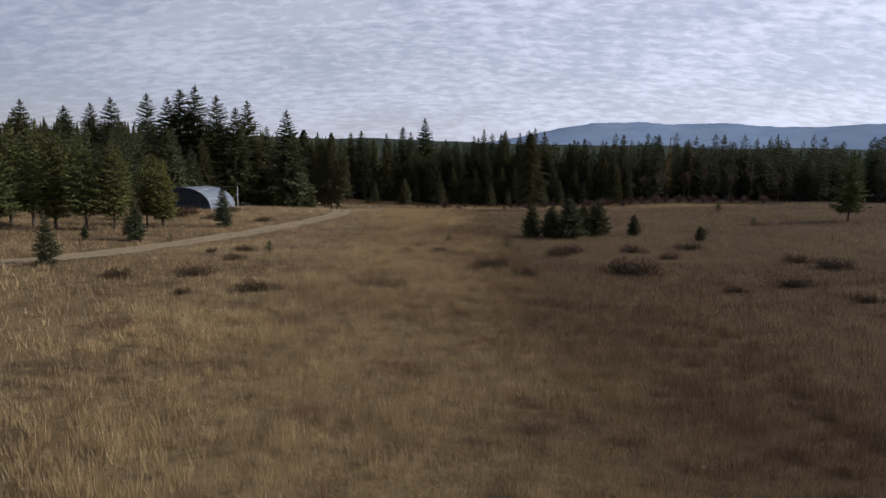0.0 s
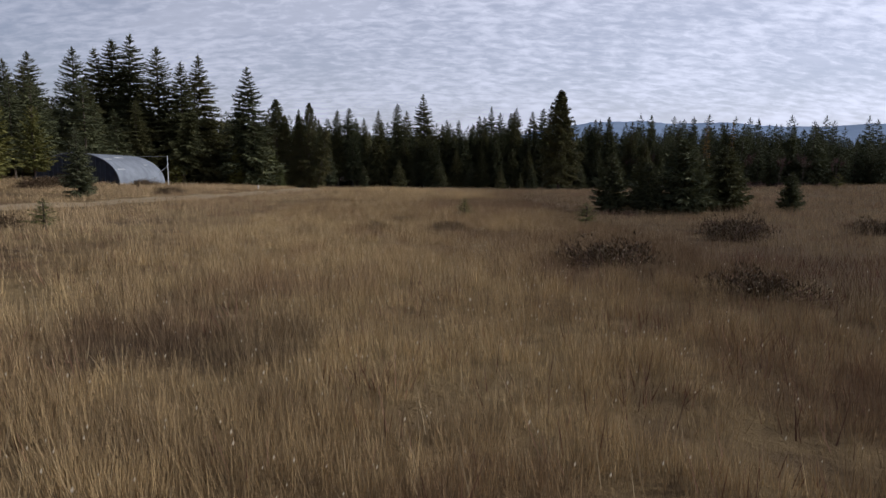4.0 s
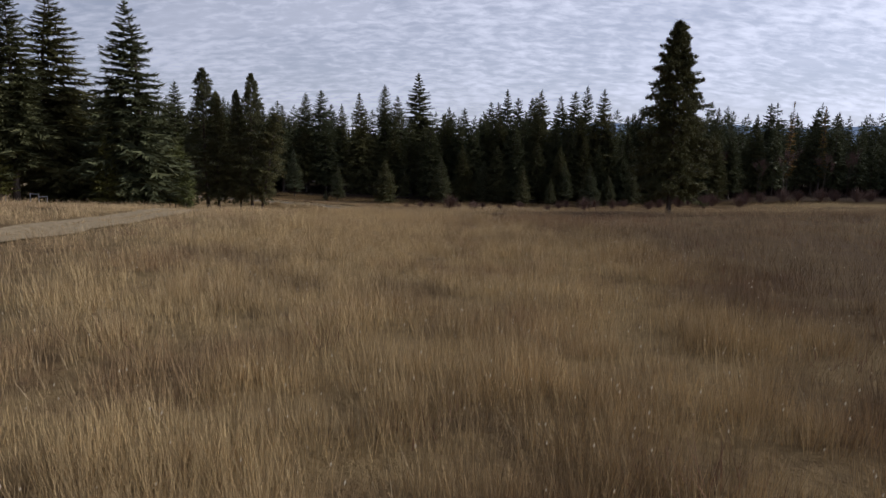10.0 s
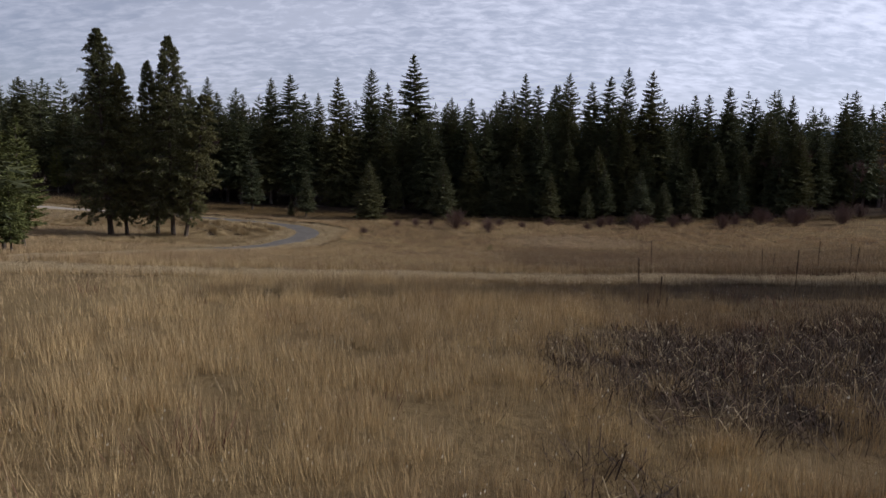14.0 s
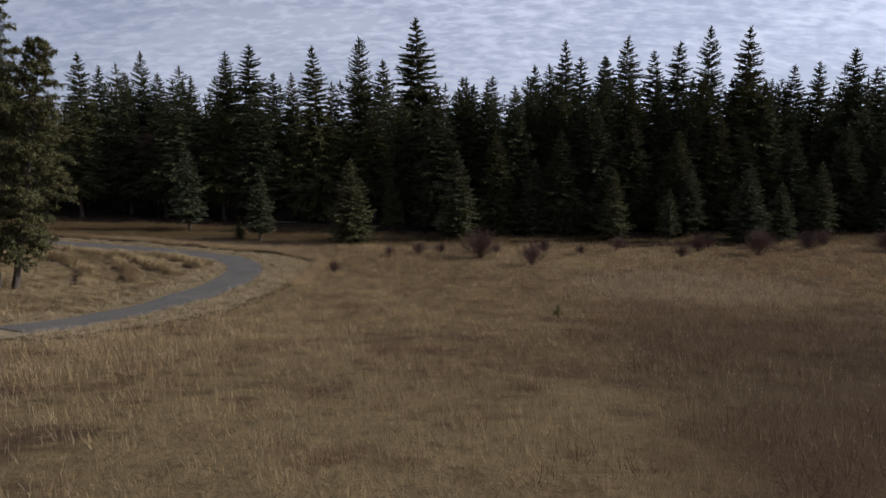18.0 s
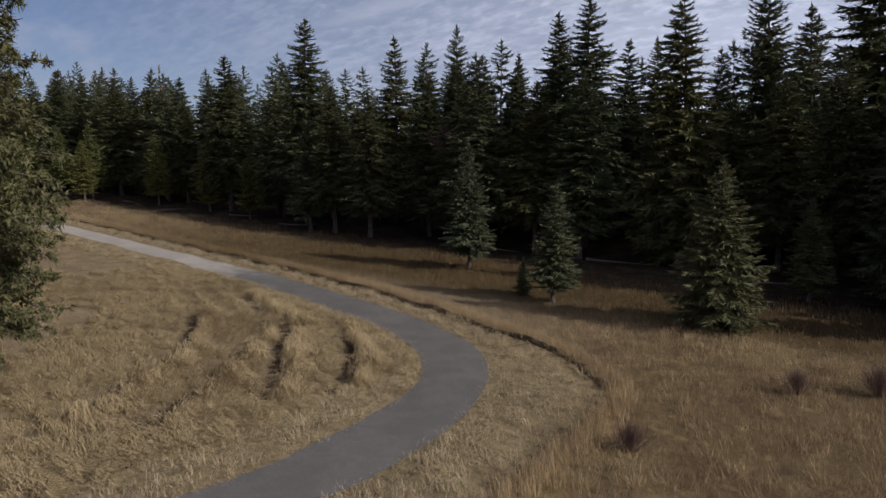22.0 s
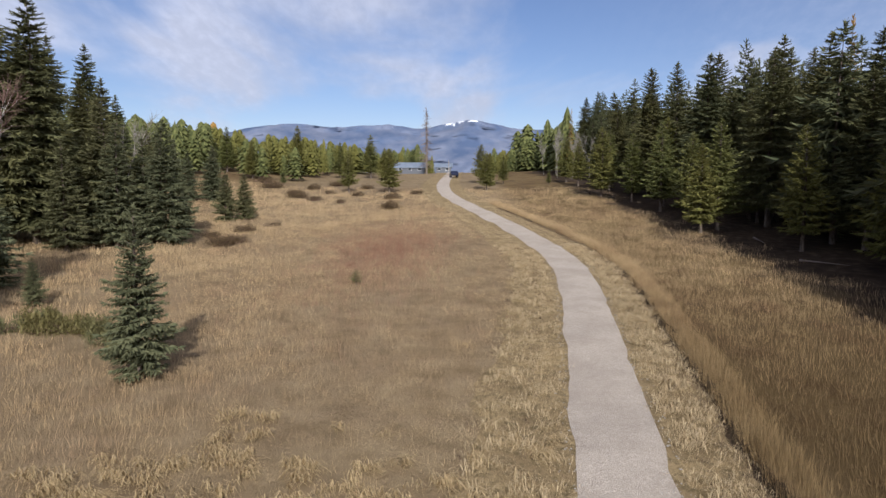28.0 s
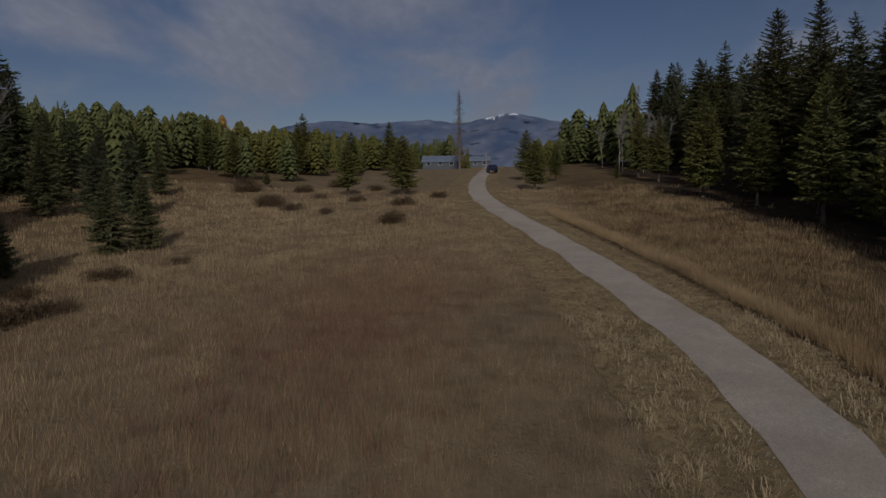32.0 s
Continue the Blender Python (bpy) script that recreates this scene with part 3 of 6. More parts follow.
tagged(new("verge_bank", mesh_from("verge_bank", bank_v.reshape(-1, 3), np.stack([bi, bi + 5, bi + 6, bi + 1], -1), M_BANK, True)), "low bank beside the verge, dark for the shade under standing grass", "bank", kind="structure")


# ---- distant mountains ----
def mountain(name, az0, az1, dist, profile, mat, label, seed, rugged=26):
    """A far ridge on an arc: height in metres from a smooth run of crests, with spurs and gullies."""
    n, rows = 260, 26
    az = np.radians(np.linspace(az0, az1, n))
    crest = np.interp(np.degrees(az), *zip(*profile))
    k = np.ones(7) / 7
    crest = np.convolve(np.pad(crest, 3, mode="edge"), k, "valid")
    V = []
    for r in range(rows):
        f = r / (rows - 1)
        for i in range(n):
            p = Vector((i * 0.045, r * 0.16, seed))
            rg = noise.fractal(p, 0.9, 2.1, 5)
            d = dist + 700 * f
            h = -60 + (crest[i] + 60) * f ** 0.8 + rg * rugged * math.sin(math.pi * min(f, 0.97)) + (noise.fractal(Vector((i * 0.2, seed, 0)), 0.8, 2.2, 4) * 5 if r == rows - 1 else 0)
            d += rg * 3.4 * rugged
            V.append((math.sin(az[i]) * d, math.cos(az[i]) * d, h))
    q = (np.arange(rows - 1)[:, None] * n + np.arange(n - 1)[None, :]).ravel()
    return tagged(new(name, mesh_from(name, V, np.stack([q, q + 1, q + n + 1, q + n], -1), mat, True)), label, "mountain", kind="structure")


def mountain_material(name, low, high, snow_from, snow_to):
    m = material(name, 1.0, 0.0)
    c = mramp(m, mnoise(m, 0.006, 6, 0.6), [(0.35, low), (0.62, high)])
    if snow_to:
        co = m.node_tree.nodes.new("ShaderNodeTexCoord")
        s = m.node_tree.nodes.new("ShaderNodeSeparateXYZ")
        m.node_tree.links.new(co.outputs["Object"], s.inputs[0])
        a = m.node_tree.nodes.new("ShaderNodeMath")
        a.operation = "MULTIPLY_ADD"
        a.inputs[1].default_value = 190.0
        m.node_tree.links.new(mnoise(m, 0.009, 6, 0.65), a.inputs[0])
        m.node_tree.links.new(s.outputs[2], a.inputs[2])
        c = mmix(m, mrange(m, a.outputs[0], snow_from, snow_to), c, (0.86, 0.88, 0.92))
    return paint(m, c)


# the haze of distance is mixed into both ranges' base colours
M_MTN_W = mountain_material("haze_tinted_wooded_slopes", (0.088, 0.12, 0.20), (0.165, 0.185, 0.25), 436, 450)
M_MTN_N = mountain_material("haze_tinted_pale_range", (0.27, 0.35, 0.49), (0.33, 0.41, 0.55), 400, 0)
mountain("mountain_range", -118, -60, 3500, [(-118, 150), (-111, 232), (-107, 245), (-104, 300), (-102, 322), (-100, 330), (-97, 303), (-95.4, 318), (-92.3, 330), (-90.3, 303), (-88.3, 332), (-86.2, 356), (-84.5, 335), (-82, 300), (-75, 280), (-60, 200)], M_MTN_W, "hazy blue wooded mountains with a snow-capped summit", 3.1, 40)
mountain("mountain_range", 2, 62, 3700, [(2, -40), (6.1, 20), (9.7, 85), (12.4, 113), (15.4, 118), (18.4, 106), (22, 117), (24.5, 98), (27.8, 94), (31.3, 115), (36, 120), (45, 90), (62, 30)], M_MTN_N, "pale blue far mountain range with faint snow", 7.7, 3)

# ---- trees ----
def spray(r, base, axis, length, width, sag):
    """Flat pointed sprays of needles. base, axis: n x 3; length, width: n."""
    n = len(base)
    axis = axis / np.linalg.norm(axis, axis=1)[:, None]
    flat = np.cross(axis, np.array([0, 0, 1.0]) + r.normal(0, 0.35, (n, 3)))
    flat /= np.maximum(np.linalg.norm(flat, axis=1), 1e-6)[:, None]
    drop = np.zeros((n, 3))
    drop[:, 2] = -sag * length
    v = np.stack([base - flat * (width / 2)[:, None], base + flat * (width / 2)[:, None], base + axis * length[:, None] + drop], 1).reshape(-1, 3)
    return v, np.arange(3 * n).reshape(-1, 3)


def prisms(a, b, r0, r1):
    """Thin three-sided limbs from a to b."""
    n = len(a)
    d = b - a
    d = d / np.maximum(np.linalg.norm(d, axis=1), 1e-6)[:, None]
    u = np.cross(d, np.where(np.abs(d[:, 2:]) > 0.9, [[1.0, 0, 0]], [[0, 0, 1.0]]))
    u /= np.linalg.norm(u, axis=1)[:, None]
    w = np.cross(d, u)
    vs = []
    for p, rad in ((a, r0), (b, r1)):
        for k in range(3):
            q = 2 * math.pi * k / 3
            vs.append(p + (u * math.cos(q) + w * math.sin(q)) * np.broadcast_to(rad, (n,))[:, None])
    v = np.stack(vs, 1).reshape(-1, 3)
    i = np.arange(n)[:, None] * 6
    f = []
    for k in range(3):
        m = (k + 1) % 3
        f += [i + [k, m, 3 + m], i + [k, 3 + m, 3 + k]]
    return v, np.concatenate(f, 0)


def stack(pieces):
    vs, fs, o = [], [], 0
    for v, f in pieces:
        vs.append(v)
        fs.append(f + o)
        o += len(v)
    return np.concatenate(vs), np.concatenate(fs)


def stem(h, r0, sides, seed, bend=0.01):
    """A tapered trunk with a flared foot, slightly bent."""
    r = np.random.default_rng(seed)
    zs = np.array([-0.02, 0.015, 0.06, 0.2, 0.4, 0.6, 0.8, 1.0]) * h
    rad = r0 * np.array([1.5, 1.2, 1.0, 0.86, 0.66, 0.46, 0.26, 0.04])
    px, py = r.normal(0, bend * h, 2)
    a = np.linspace(0, 2 * np.pi, sides, endpoint=False)
    v = np.concatenate([np.stack([rr * np.cos(a) + px * math.sin(z / h * 3), rr * np.sin(a) + py * math.sin(z / h * 3), np.full(sides, z)], -1) for z, rr in zip(zs, rad)])
    k = np.arange(sides)
    f = []
    for j in range(len(zs) - 1):
        b = j * sides
        f += [np.stack([b + k, b + (k + 1) % sides, b + sides + (k + 1) % sides], -1), np.stack([b + k, b + sides + (k + 1) % sides, b + sides + k], -1)]
    return v, np.concatenate(f)


def conifer(h, spread, clear, whorls, limbs, knots, seed, taper=0.85, rag=0.16, sag=0.3, rise=0.0, hang=1.0, gaps=0.03, size=1.2, plain=False):
    """A conifer of whorled, drooping boughs; each bough is a frond of side sprays with short hanging ones below.
    Returns the arrays of trunk and crown."""
    r = np.random.default_rng(seed)
    F, Q, Z = [], [], []
    for k in range(whorls):
        f = (k + 0.5) / whorls
        n = max(4, int(round(limbs * (1 - 0.35 * f))))
        for j in range(n):
            if r.random() < gaps:
                continue
            fj = min(max(f + r.uniform(-0.6, 0.6) / whorls, 0), 0.995)
            F.append(fj), Q.append(2 * math.pi * (j + r.uniform(-0.4, 0.4)) / n + k * 2.4)
            Z.append(h * (clear + (0.985 - clear) * fj ** 0.9))
    F, Q, Z = np.array(F), np.array(Q), np.array(Z)
    m = len(F)
    foot = 0.62 + 0.38 * np.minimum(1, F * 6 + 0.1)
    wave = 1 + 0.10 * np.sin(F * 23 + seed) + 0.08 * np.sin(F * 47 + 2 * Q)
    reach = spread * ((1 - F) ** taper * 0.97 + 0.025) * foot * wave * r.uniform(1 - rag, 1 + rag, m)
    lift = rise + 0.55 * F ** 1.5 + r.uniform(-0.12, 0.08, m)
    fall = sag * (1 - 0.55 * F) * r.uniform(0.7, 1.3, m)
    out = np.stack([np.cos(Q), np.sin(Q), np.zeros(m)], -1)
    side = np.stack([-np.sin(Q), np.cos(Q), np.zeros(m)], -1)

    def along(u):
        p = out * (reach * u)[:, None]
        p[:, 2] += Z + reach * (lift * u - fall * u ** 2 + 0.25 * fall * u ** 4)
        return p

    B, A, L, W = [], [], [], []
    for j in range(knots):
        u = 0.12 + 0.86 * (j + r.uniform(0.1, 0.9, m)) / knots
        p = along(u)
        wide = (0.40 * reach * (1.05 - u) ** 0.75 + 0.10 * spread * (0.4 + 0.6 * (1 - F))) * size
        for sgn in (-1.0, 1.0):
            q = r.uniform(0.55, 1.15, m) * (1.15 - 0.5 * u)
            d = out * np.cos(q)[:, None] + side * (sgn * np.sin(q))[:, None]
            d[:, 2] += r.uniform(-0.55, 0.1, m) + 0.4 * F
            B.append(p), A.append(d), L.append(wide * r.uniform(0.7, 1.25, m)), W.append(wide * r.uniform(0.2, 0.34, m))
        if hang:
            d = out * r.uniform(0.1, 0.9, m)[:, None] + side * r.uniform(-0.5, 0.5, m)[:, None]
            d[:, 2] -= r.uniform(0.5, 1.1, m) * (1 - F * 0.9)
            B.append(p), A.append(d), L.append(hang * wide * r.uniform(0.45, 0.85, m)), W.append(wide * r.uniform(0.2, 0.34, m))
    d = out * 1.0
    d[:, 2] += 0.15 + 0.9 * F
    B.append(along(np.full(m, 0.86))), A.append(d), L.append((0.2 * reach + 0.05 * spread) * size), W.append((0.07 * reach + 0.025 * spread) * size)
    n = 14
    t, q = np.linspace(0.93, 0.985, n), r.uniform(0, 6.3, n)
    B.append(np.stack([t * 0, t * 0, t * h], -1)), A.append(np.stack([np.cos(q) * 0.45, np.sin(q) * 0.45, np.full(n, 1.0)], -1))
    L.append(np.full(n, 0.028 * h)), W.append(np.full(n, 0.009 * h))
    B, A, L, W = np.concatenate(B), np.concatenate(A), np.concatenate(L), np.concatenate(W)
    A = A / np.linalg.norm(A, axis=1)[:, None]
    flat = np.cross(A, np.array([0, 0, 0.8]) + r.normal(0, 0.6, A.shape))
    flat /= np.maximum(np.linalg.norm(flat, axis=1), 1e-6)[:, None]
    root, mid = B - A * (0.12 * L)[:, None], B + A * (0.3 * L)[:, None]
    tip = B + A * L[:, None] - np.array([0, 0, 0.06]) * L[:, None]
    # a leaf-shaped spray: narrow root, widest a third of the way out, pointed tip
    v = np.stack([root, mid - flat * (W / 2)[:, None], tip, mid + flat * (W / 2)[:, None]], 1).reshape(-1, 3)
    i = np.arange(len(B))[:, None] * 4
    crown = v, np.concatenate([i + [0, 1, 2], i + [0, 2, 3]])
    if plain:
        crown = np.stack([mid - flat * (W / 2)[:, None] - A * (0.3 * L)[:, None], tip, mid + flat * (W / 2)[:, None] - A * (0.3 * L)[:, None]], 1).reshape(-1, 3), np.arange(3 * len(B)).reshape(-1, 3)
    pick = np.arange(0, m, 2 if m > 150 else 1)
    la, lb = np.stack([0 * Z, 0 * Z, Z], -1)[pick], along(np.full(m, 0.8))[pick]
    trunk = stack([stem(h * 0.985, 0.011 * h + 0.03, 9, seed), prisms(la, lb, 0.002 * h + 0.006, 0.003)])
    return trunk, crown


def far_conifer(h, spread, tiers, n, seed, round_off=0.85):
    """A conifer seen from afar: ragged skirts of boughs, one over the other."""
    r = np.random.default_rng(seed)
    V = []
    for k in range(tiers):
        f = (k + r.uniform(-0.2, 0.2)) / tiers
        z, zt = h * (0.06 + 0.93 * f), min(h, h * (0.06 + 0.93 * (f + 2.1 / tiers)))
        rad = spread * (1 - f) ** round_off * (0.75 + 0.25 * min(1, 5 * f + 0.2))
        a = 2 * np.pi * (np.arange(n) + r.uniform(-0.3, 0.3, n)) / n + k
        w = 2 * np.pi / n * r.uniform(0.45, 0.75, n)
        tip = rad * r.uniform(0.75, 1.25, n)
        x0, y0 = np.cos(a - w) * rad * 0.62, np.sin(a - w) * rad * 0.62
        x1, y1 = np.cos(a + w) * rad * 0.62, np.sin(a + w) * rad * 0.62
        zm = z + (zt - z) * 0.35
        top = np.stack([0 * a, 0 * a, np.full(n, zt)], -1)
        p0, p1 = np.stack([x0, y0, np.full(n, zm)], -1), np.stack([x1, y1, np.full(n, zm)], -1)
        pt = np.stack([np.cos(a) * tip, np.sin(a) * tip, z + r.uniform(-0.02, 0.02, n) * h], -1)
        V.append(np.stack([top, p0, p1, p0, pt, p1], 1).reshape(-1, 3))
    v = np.concatenate(V)
    return v, np.arange(len(v)).reshape(-1, 3)


def fine_conifer(h, spread, clear, boughs, twigs, tufts, needles, seed, fall=0.58, ln=0.15):
    """A conifer seen near: uneven boughs, side twigs, and small tufts of short needles along them."""
    r = np.random.default_rng(seed)
    B, A, la, lb, ta, tb = [], [], [], [], [], []
    for k in range(boughs):
        f = (k + r.uniform(0, 1)) / boughs
        z = h * (clear + (0.98 - clear) * f)
        reach = spread * ((1.0 - f) ** fall + 0.02) * (0.6 + 0.4 * min(1, f * 4 + 0.1)) * r.uniform(0.5, 1.15)
        q = k * 2.4 + r.uniform(-0.5, 0.5)
        out, side = np.array([math.cos(q), math.sin(q), 0]), np.array([-math.sin(q), math.cos(q), 0])
        tilt, sag = 0.05 + 0.5 * f + r.uniform(-0.15, 0.12), r.uniform(0.15, 0.5) * (1 - 0.6 * f)

        def along(s):
            return out * reach * s + np.array([0, 0, z + reach * (tilt * s - sag * s * s + 0.22 * sag * s ** 4)])

        knots = [along(s) for s in (0.0, 0.35, 0.7, 1.0)]
        la += knots[:-1]
        lb += knots[1:]
        n = max(3, int(twigs * (0.35 + 0.65 * reach / spread)))
        for j in range(n):
            s = 0.18 + 0.82 * (j + r.uniform(0, 1)) / n
            p = along(s)
            wing = (1 if j % 2 else -1) * r.uniform(0.5, 1.1)
            d = out * r.uniform(0.5, 1.0) + side * wing + np.array([0, 0, r.uniform(-0.45, 0.2)])
            d /= np.linalg.norm(d)
            tl = (0.12 * spread * min(1, reach / (0.35 * spread)) + 0.34 * reach * (1.08 - s)) * r.uniform(0.6, 1.2)
            ta.append(p), tb.append(p + d * tl)
            t = r.uniform(0.1, 1.0, tufts)
            at = p[None] + d[None] * (t * tl)[:, None] + r.normal(0, 0.05, (tufts, 3))
            B.append(np.repeat(at, needles, 0) + r.normal(0, 0.3 * ln, (tufts * needles, 3)))
            A.append(r.normal(0, 0.7, (tufts * needles, 3)) + d * 0.8)
    B, A = np.concatenate(B), np.concatenate(A)
    size = ln * r.uniform(0.6, 1.4, len(B))
    crown = spray(r, B, A, size, size * r.uniform(0.25, 0.5, len(B)), 0.08)
    la, lb, ta, tb = np.array(la), np.array(lb), np.array(ta), np.array(tb)
    trunk = stack([stem(h * 0.985, 0.011 * h + 0.03, 9, seed), prisms(la, lb, 0.0022 * h, 0.0014 * h), prisms(ta, tb, 0.0007 * h, 0.0003 * h)])
    return trunk, crown


def bare_tree(h, spread, clear, seed, fine=5, stems=1):
    """A leafless tree: forking limbs, and a crown of fine twigs."""
    r = np.random.default_rng(seed)
    la, lb, ra, ta, tb = [], [], [], [], []

    def grow(p, d, ln, rad, depth):
        e = p + d * ln
        la.append(p), lb.append(e), ra.append(rad)
        if depth == 0:
            for _ in range(fine):
                m = p + (e - p) * r.uniform(0.2, 1)
                t = d + r.normal(0, 0.55, 3) + np.array([0, 0, 0.25])
                ta.append(m), tb.append(m + t / np.linalg.norm(t) * ln * r.uniform(0.4, 0.9))
            return
        for _ in range(3 if depth > 1 else 4):
            m = p + (e - p) * r.uniform(0.45 if stems == 1 else 0.1, 1.0)
            t = d + r.normal(0, 0.5, 3) * [spread, spread, 0.5] + np.array([0, 0, 0.15])
            grow(m, t / np.linalg.norm(t), ln * r.uniform(0.5, 0.72), rad * 0.5, depth - 1)

    for s in range(stems):
        lean = np.array([*r.normal(0, 0.08 if stems == 1 else 0.4, 2), 1.0])
        p0 = np.array([*r.normal(0, 0.06 * (stems > 1), 2), -0.05])
        grow(p0, lean / np.linalg.norm(lean), h * (0.52 if stems == 1 else 0.42), 0.006 * h + 0.012, 3)
    la, lb, ra = np.array(la), np.array(lb), np.array(ra)
    ta, tb = np.array(ta), np.array(tb)
    return prisms(la, lb, ra, ra * 0.5), prisms(ta, tb, (0.0016 if stems == 1 else 0.0038) * h, 0.0008 * h)


def bush(h, shoots, seed):
    """A leafless shrub: a dome of thin shoots from one root, with side twigs."""
    r = np.random.default_rng(seed)
    q = r.uniform(0, 6.3, shoots)
    out = np.abs(r.normal(0, 0.6, shoots))
    d = np.column_stack([np.cos(q) * out, np.sin(q) * out, np.ones(shoots)])
    d /= np.linalg.norm(d, axis=1)[:, None]
    root = np.column_stack([np.cos(q) * 0.1 * out * h, np.sin(q) * 0.1 * out * h, np.full(shoots, -0.04)])
    tip = root + d * (h * r.uniform(0.55, 1.0, shoots))[:, None]
    k = 9
    i = np.repeat(np.arange(shoots), k)
    s = r.uniform(0.3, 1.0, len(i))
    at = root[i] + (tip - root)[i] * s[:, None]
    t = d[i] + r.normal(0, 0.45, (len(i), 3))
    return prisms(root, tip, 0.0026 * h, 0.0012 * h), prisms(at, at + t * (h * 0.2 * r.uniform(0.5, 1.2, len(i)))[:, None], 0.0024 * h, 0.001 * h)


def kind_of_tree(name, arrays, bark, leaf):
    (tv, tf), (cv, cf) = arrays
    return mesh_from(name + "_trunk", tv, tf, bark), mesh_from(name + "_crown", cv, cf, leaf)


TALL = [kind_of_tree("tall_spruce", conifer(22, sp, c, 42, 9, 14, sd, tp, rg_, sg, gaps=gp, size=0.84, plain=True), M_BARK, M_SPRUCE) for sp, c, sd, tp, rg_, sg, gp in ((4.5, 0.07, 1, 0.78, 0.16, 0.35, 0.01), (4.1, 0.14, 2, 0.72, 0.2, 0.3, 0.02), (4.9, 0.03, 3, 0.82, 0.14, 0.4, 0.01), (3.8, 0.18, 4, 0.68, 0.22, 0.3, 0.05), (4.3, 0.2, 5, 0.72, 0.24, 0.45, 0.06))]
FIRS = [kind_of_tree("tall_fir", conifer(22, sp, c, 42, 10, 11, sd, 0.68, 0.14, 0.2, 0.12, 0.8, size=0.84, plain=True), M_BARK, M_SPRUCE) for sp, c, sd in ((4.2, 0.04, 6), (3.7, 0.08, 7))]
MID = [kind_of_tree("young_spruce", conifer(9, sp, c, 28, 10, 14, sd, 0.8, 0.14, 0.22, 0.1, size=0.85, plain=True), M_BARK, M_BLUE) for sp, c, sd in ((2.0, 0.04, 11), (1.8, 0.12, 12), (2.3, 0.02, 13))]
GREEN = [kind_of_tree("young_fir", conifer(10, sp, c, 26, 9, 8, sd, 0.72, 0.18, 0.15, 0.2, 0.7, size=0.95), M_BARK, m) for sp, c, sd, m in ((2.1, 0.15, 14, M_PINE), (2.4, 0.11, 15, M_PINE), (2.1, 0.13, 16, M_LIME))]
DARKSMALL = [kind_of_tree("low_spruce", conifer(5, sp, 0.02, 20, 11, 9, sd, 0.7, 0.16, 0.12, 0.12, 0.8), M_BARK, M_SPRUCE) for sp, sd in ((1.7, 23), (2.0, 24))]
SMALL = [kind_of_tree("small_spruce", conifer(5, sp, 0.03, 24, 11, 12, sd, 0.85, 0.18, 0.15, 0.1, size=0.8), M_BARK, M_BLUE) for sp, sd in ((1.45, 21), (1.25, 22))]
PINES = [kind_of_tree("pine", conifer(8, sp, c, 22, 9, 9, sd, 0.58, 0.2, 0.1, 0.25, 0.6, 0.06, 0.95), M_BARK, M_PINE) for sp, c, sd in ((1.9, 0.16, 31), (2.2, 0.12, 32))]
BEND = [kind_of_tree("open_spruce", fine_conifer(h, s, cl, n, 13, 5, 12, sd, fl, ln), M_BARK, M_BEND) for h, s, cl, n, sd, fl, ln in ((21, 4.7, 0.1, 185, 34, 0.76, 0.2), (21, 4.5, 0.12, 175, 35, 0.76, 0.2), (15.5, 2.8, 0.16, 105, 36, 0.46, 0.17))]
BIGPINE = kind_of_tree("big_pine", fine_conifer(15.5, 3.8, 0.11, 190, 13, 6, 13, 33, 0.76, 0.2), M_BARK, M_SPRUCE)
LARCH = kind_of_tree("larch", conifer(19, 1.5, 0.2, 30, 7, 4, 41, 0.7, 0.3, 0.3, gaps=0.25), M_BARK, M_LARCH)
BARE = [kind_of_tree("bare_aspen", bare_tree(12, 0.5, 0.3, s, 9), M_PALEBARK, M_GREYTWIG) for s in (51, 52)]
BIRCH = kind_of_tree("white_birch", bare_tree(12, 0.6, 0.2, 56, 14), M_BIRCHBARK, M_TWIG)
DIMBARE = [kind_of_tree("grey_aspen", bare_tree(12, 0.5, 0.3, s, 9), M_BARK, M_TWIG) for s in (53, 54)]
SEEDLING = kind_of_tree("sapling", conifer(1.2, 0.52, 0.14, 10, 7, 10, 61, 0.8, 0.2, 0.05, 0.22, 0.35, 0.05, 0.75), M_BARK, M_PINE)
BUSHES = [kind_of_tree("bare_shrub", bush(2.4, n, s), M_TWIG, M_TWIG) for s, n in ((71, 210), (72, 180))]

tree_rng = random.Random(5)


def plant(proto, x, y, h, name, label, category="tree", group="", lean=0.0, base=None, wide=1.0):
    """A tree of its own, with trunk and crown, h metres high, at (x, y); lean: degrees towards the east."""
    tall = max(v.co.z for v in proto[1].vertices) if proto not in HEIGHTS else HEIGHTS[proto]
    HEIGHTS[proto] = tall
    s = h / tall
    m = pose(x, y, z_at(x, y) if base is None else base, tree_rng.uniform(-1, 1), tree_rng.uniform(-1, 1), tree_rng.uniform(0, 360)) @ Matrix.Diagonal((s * wide, s * wide, s, 1))
    if lean:
        foot = m.to_translation()
        m = Matrix.Translation(foot) @ Matrix.Rotation(math.radians(lean), 4, "Y") @ Matrix.Translation(-foot) @ m
    t = thing(name, label, category, m, group)
    part("trunk", proto[0], None, t)
    part("crown", proto[1], None, t)
    return t


HEIGHTS = {}
DARK_SPRUCE = "tall dark green spruce at the edge of the wood"
DARK_FIR = "tall dark fir with uneven boughs at the wood's edge"

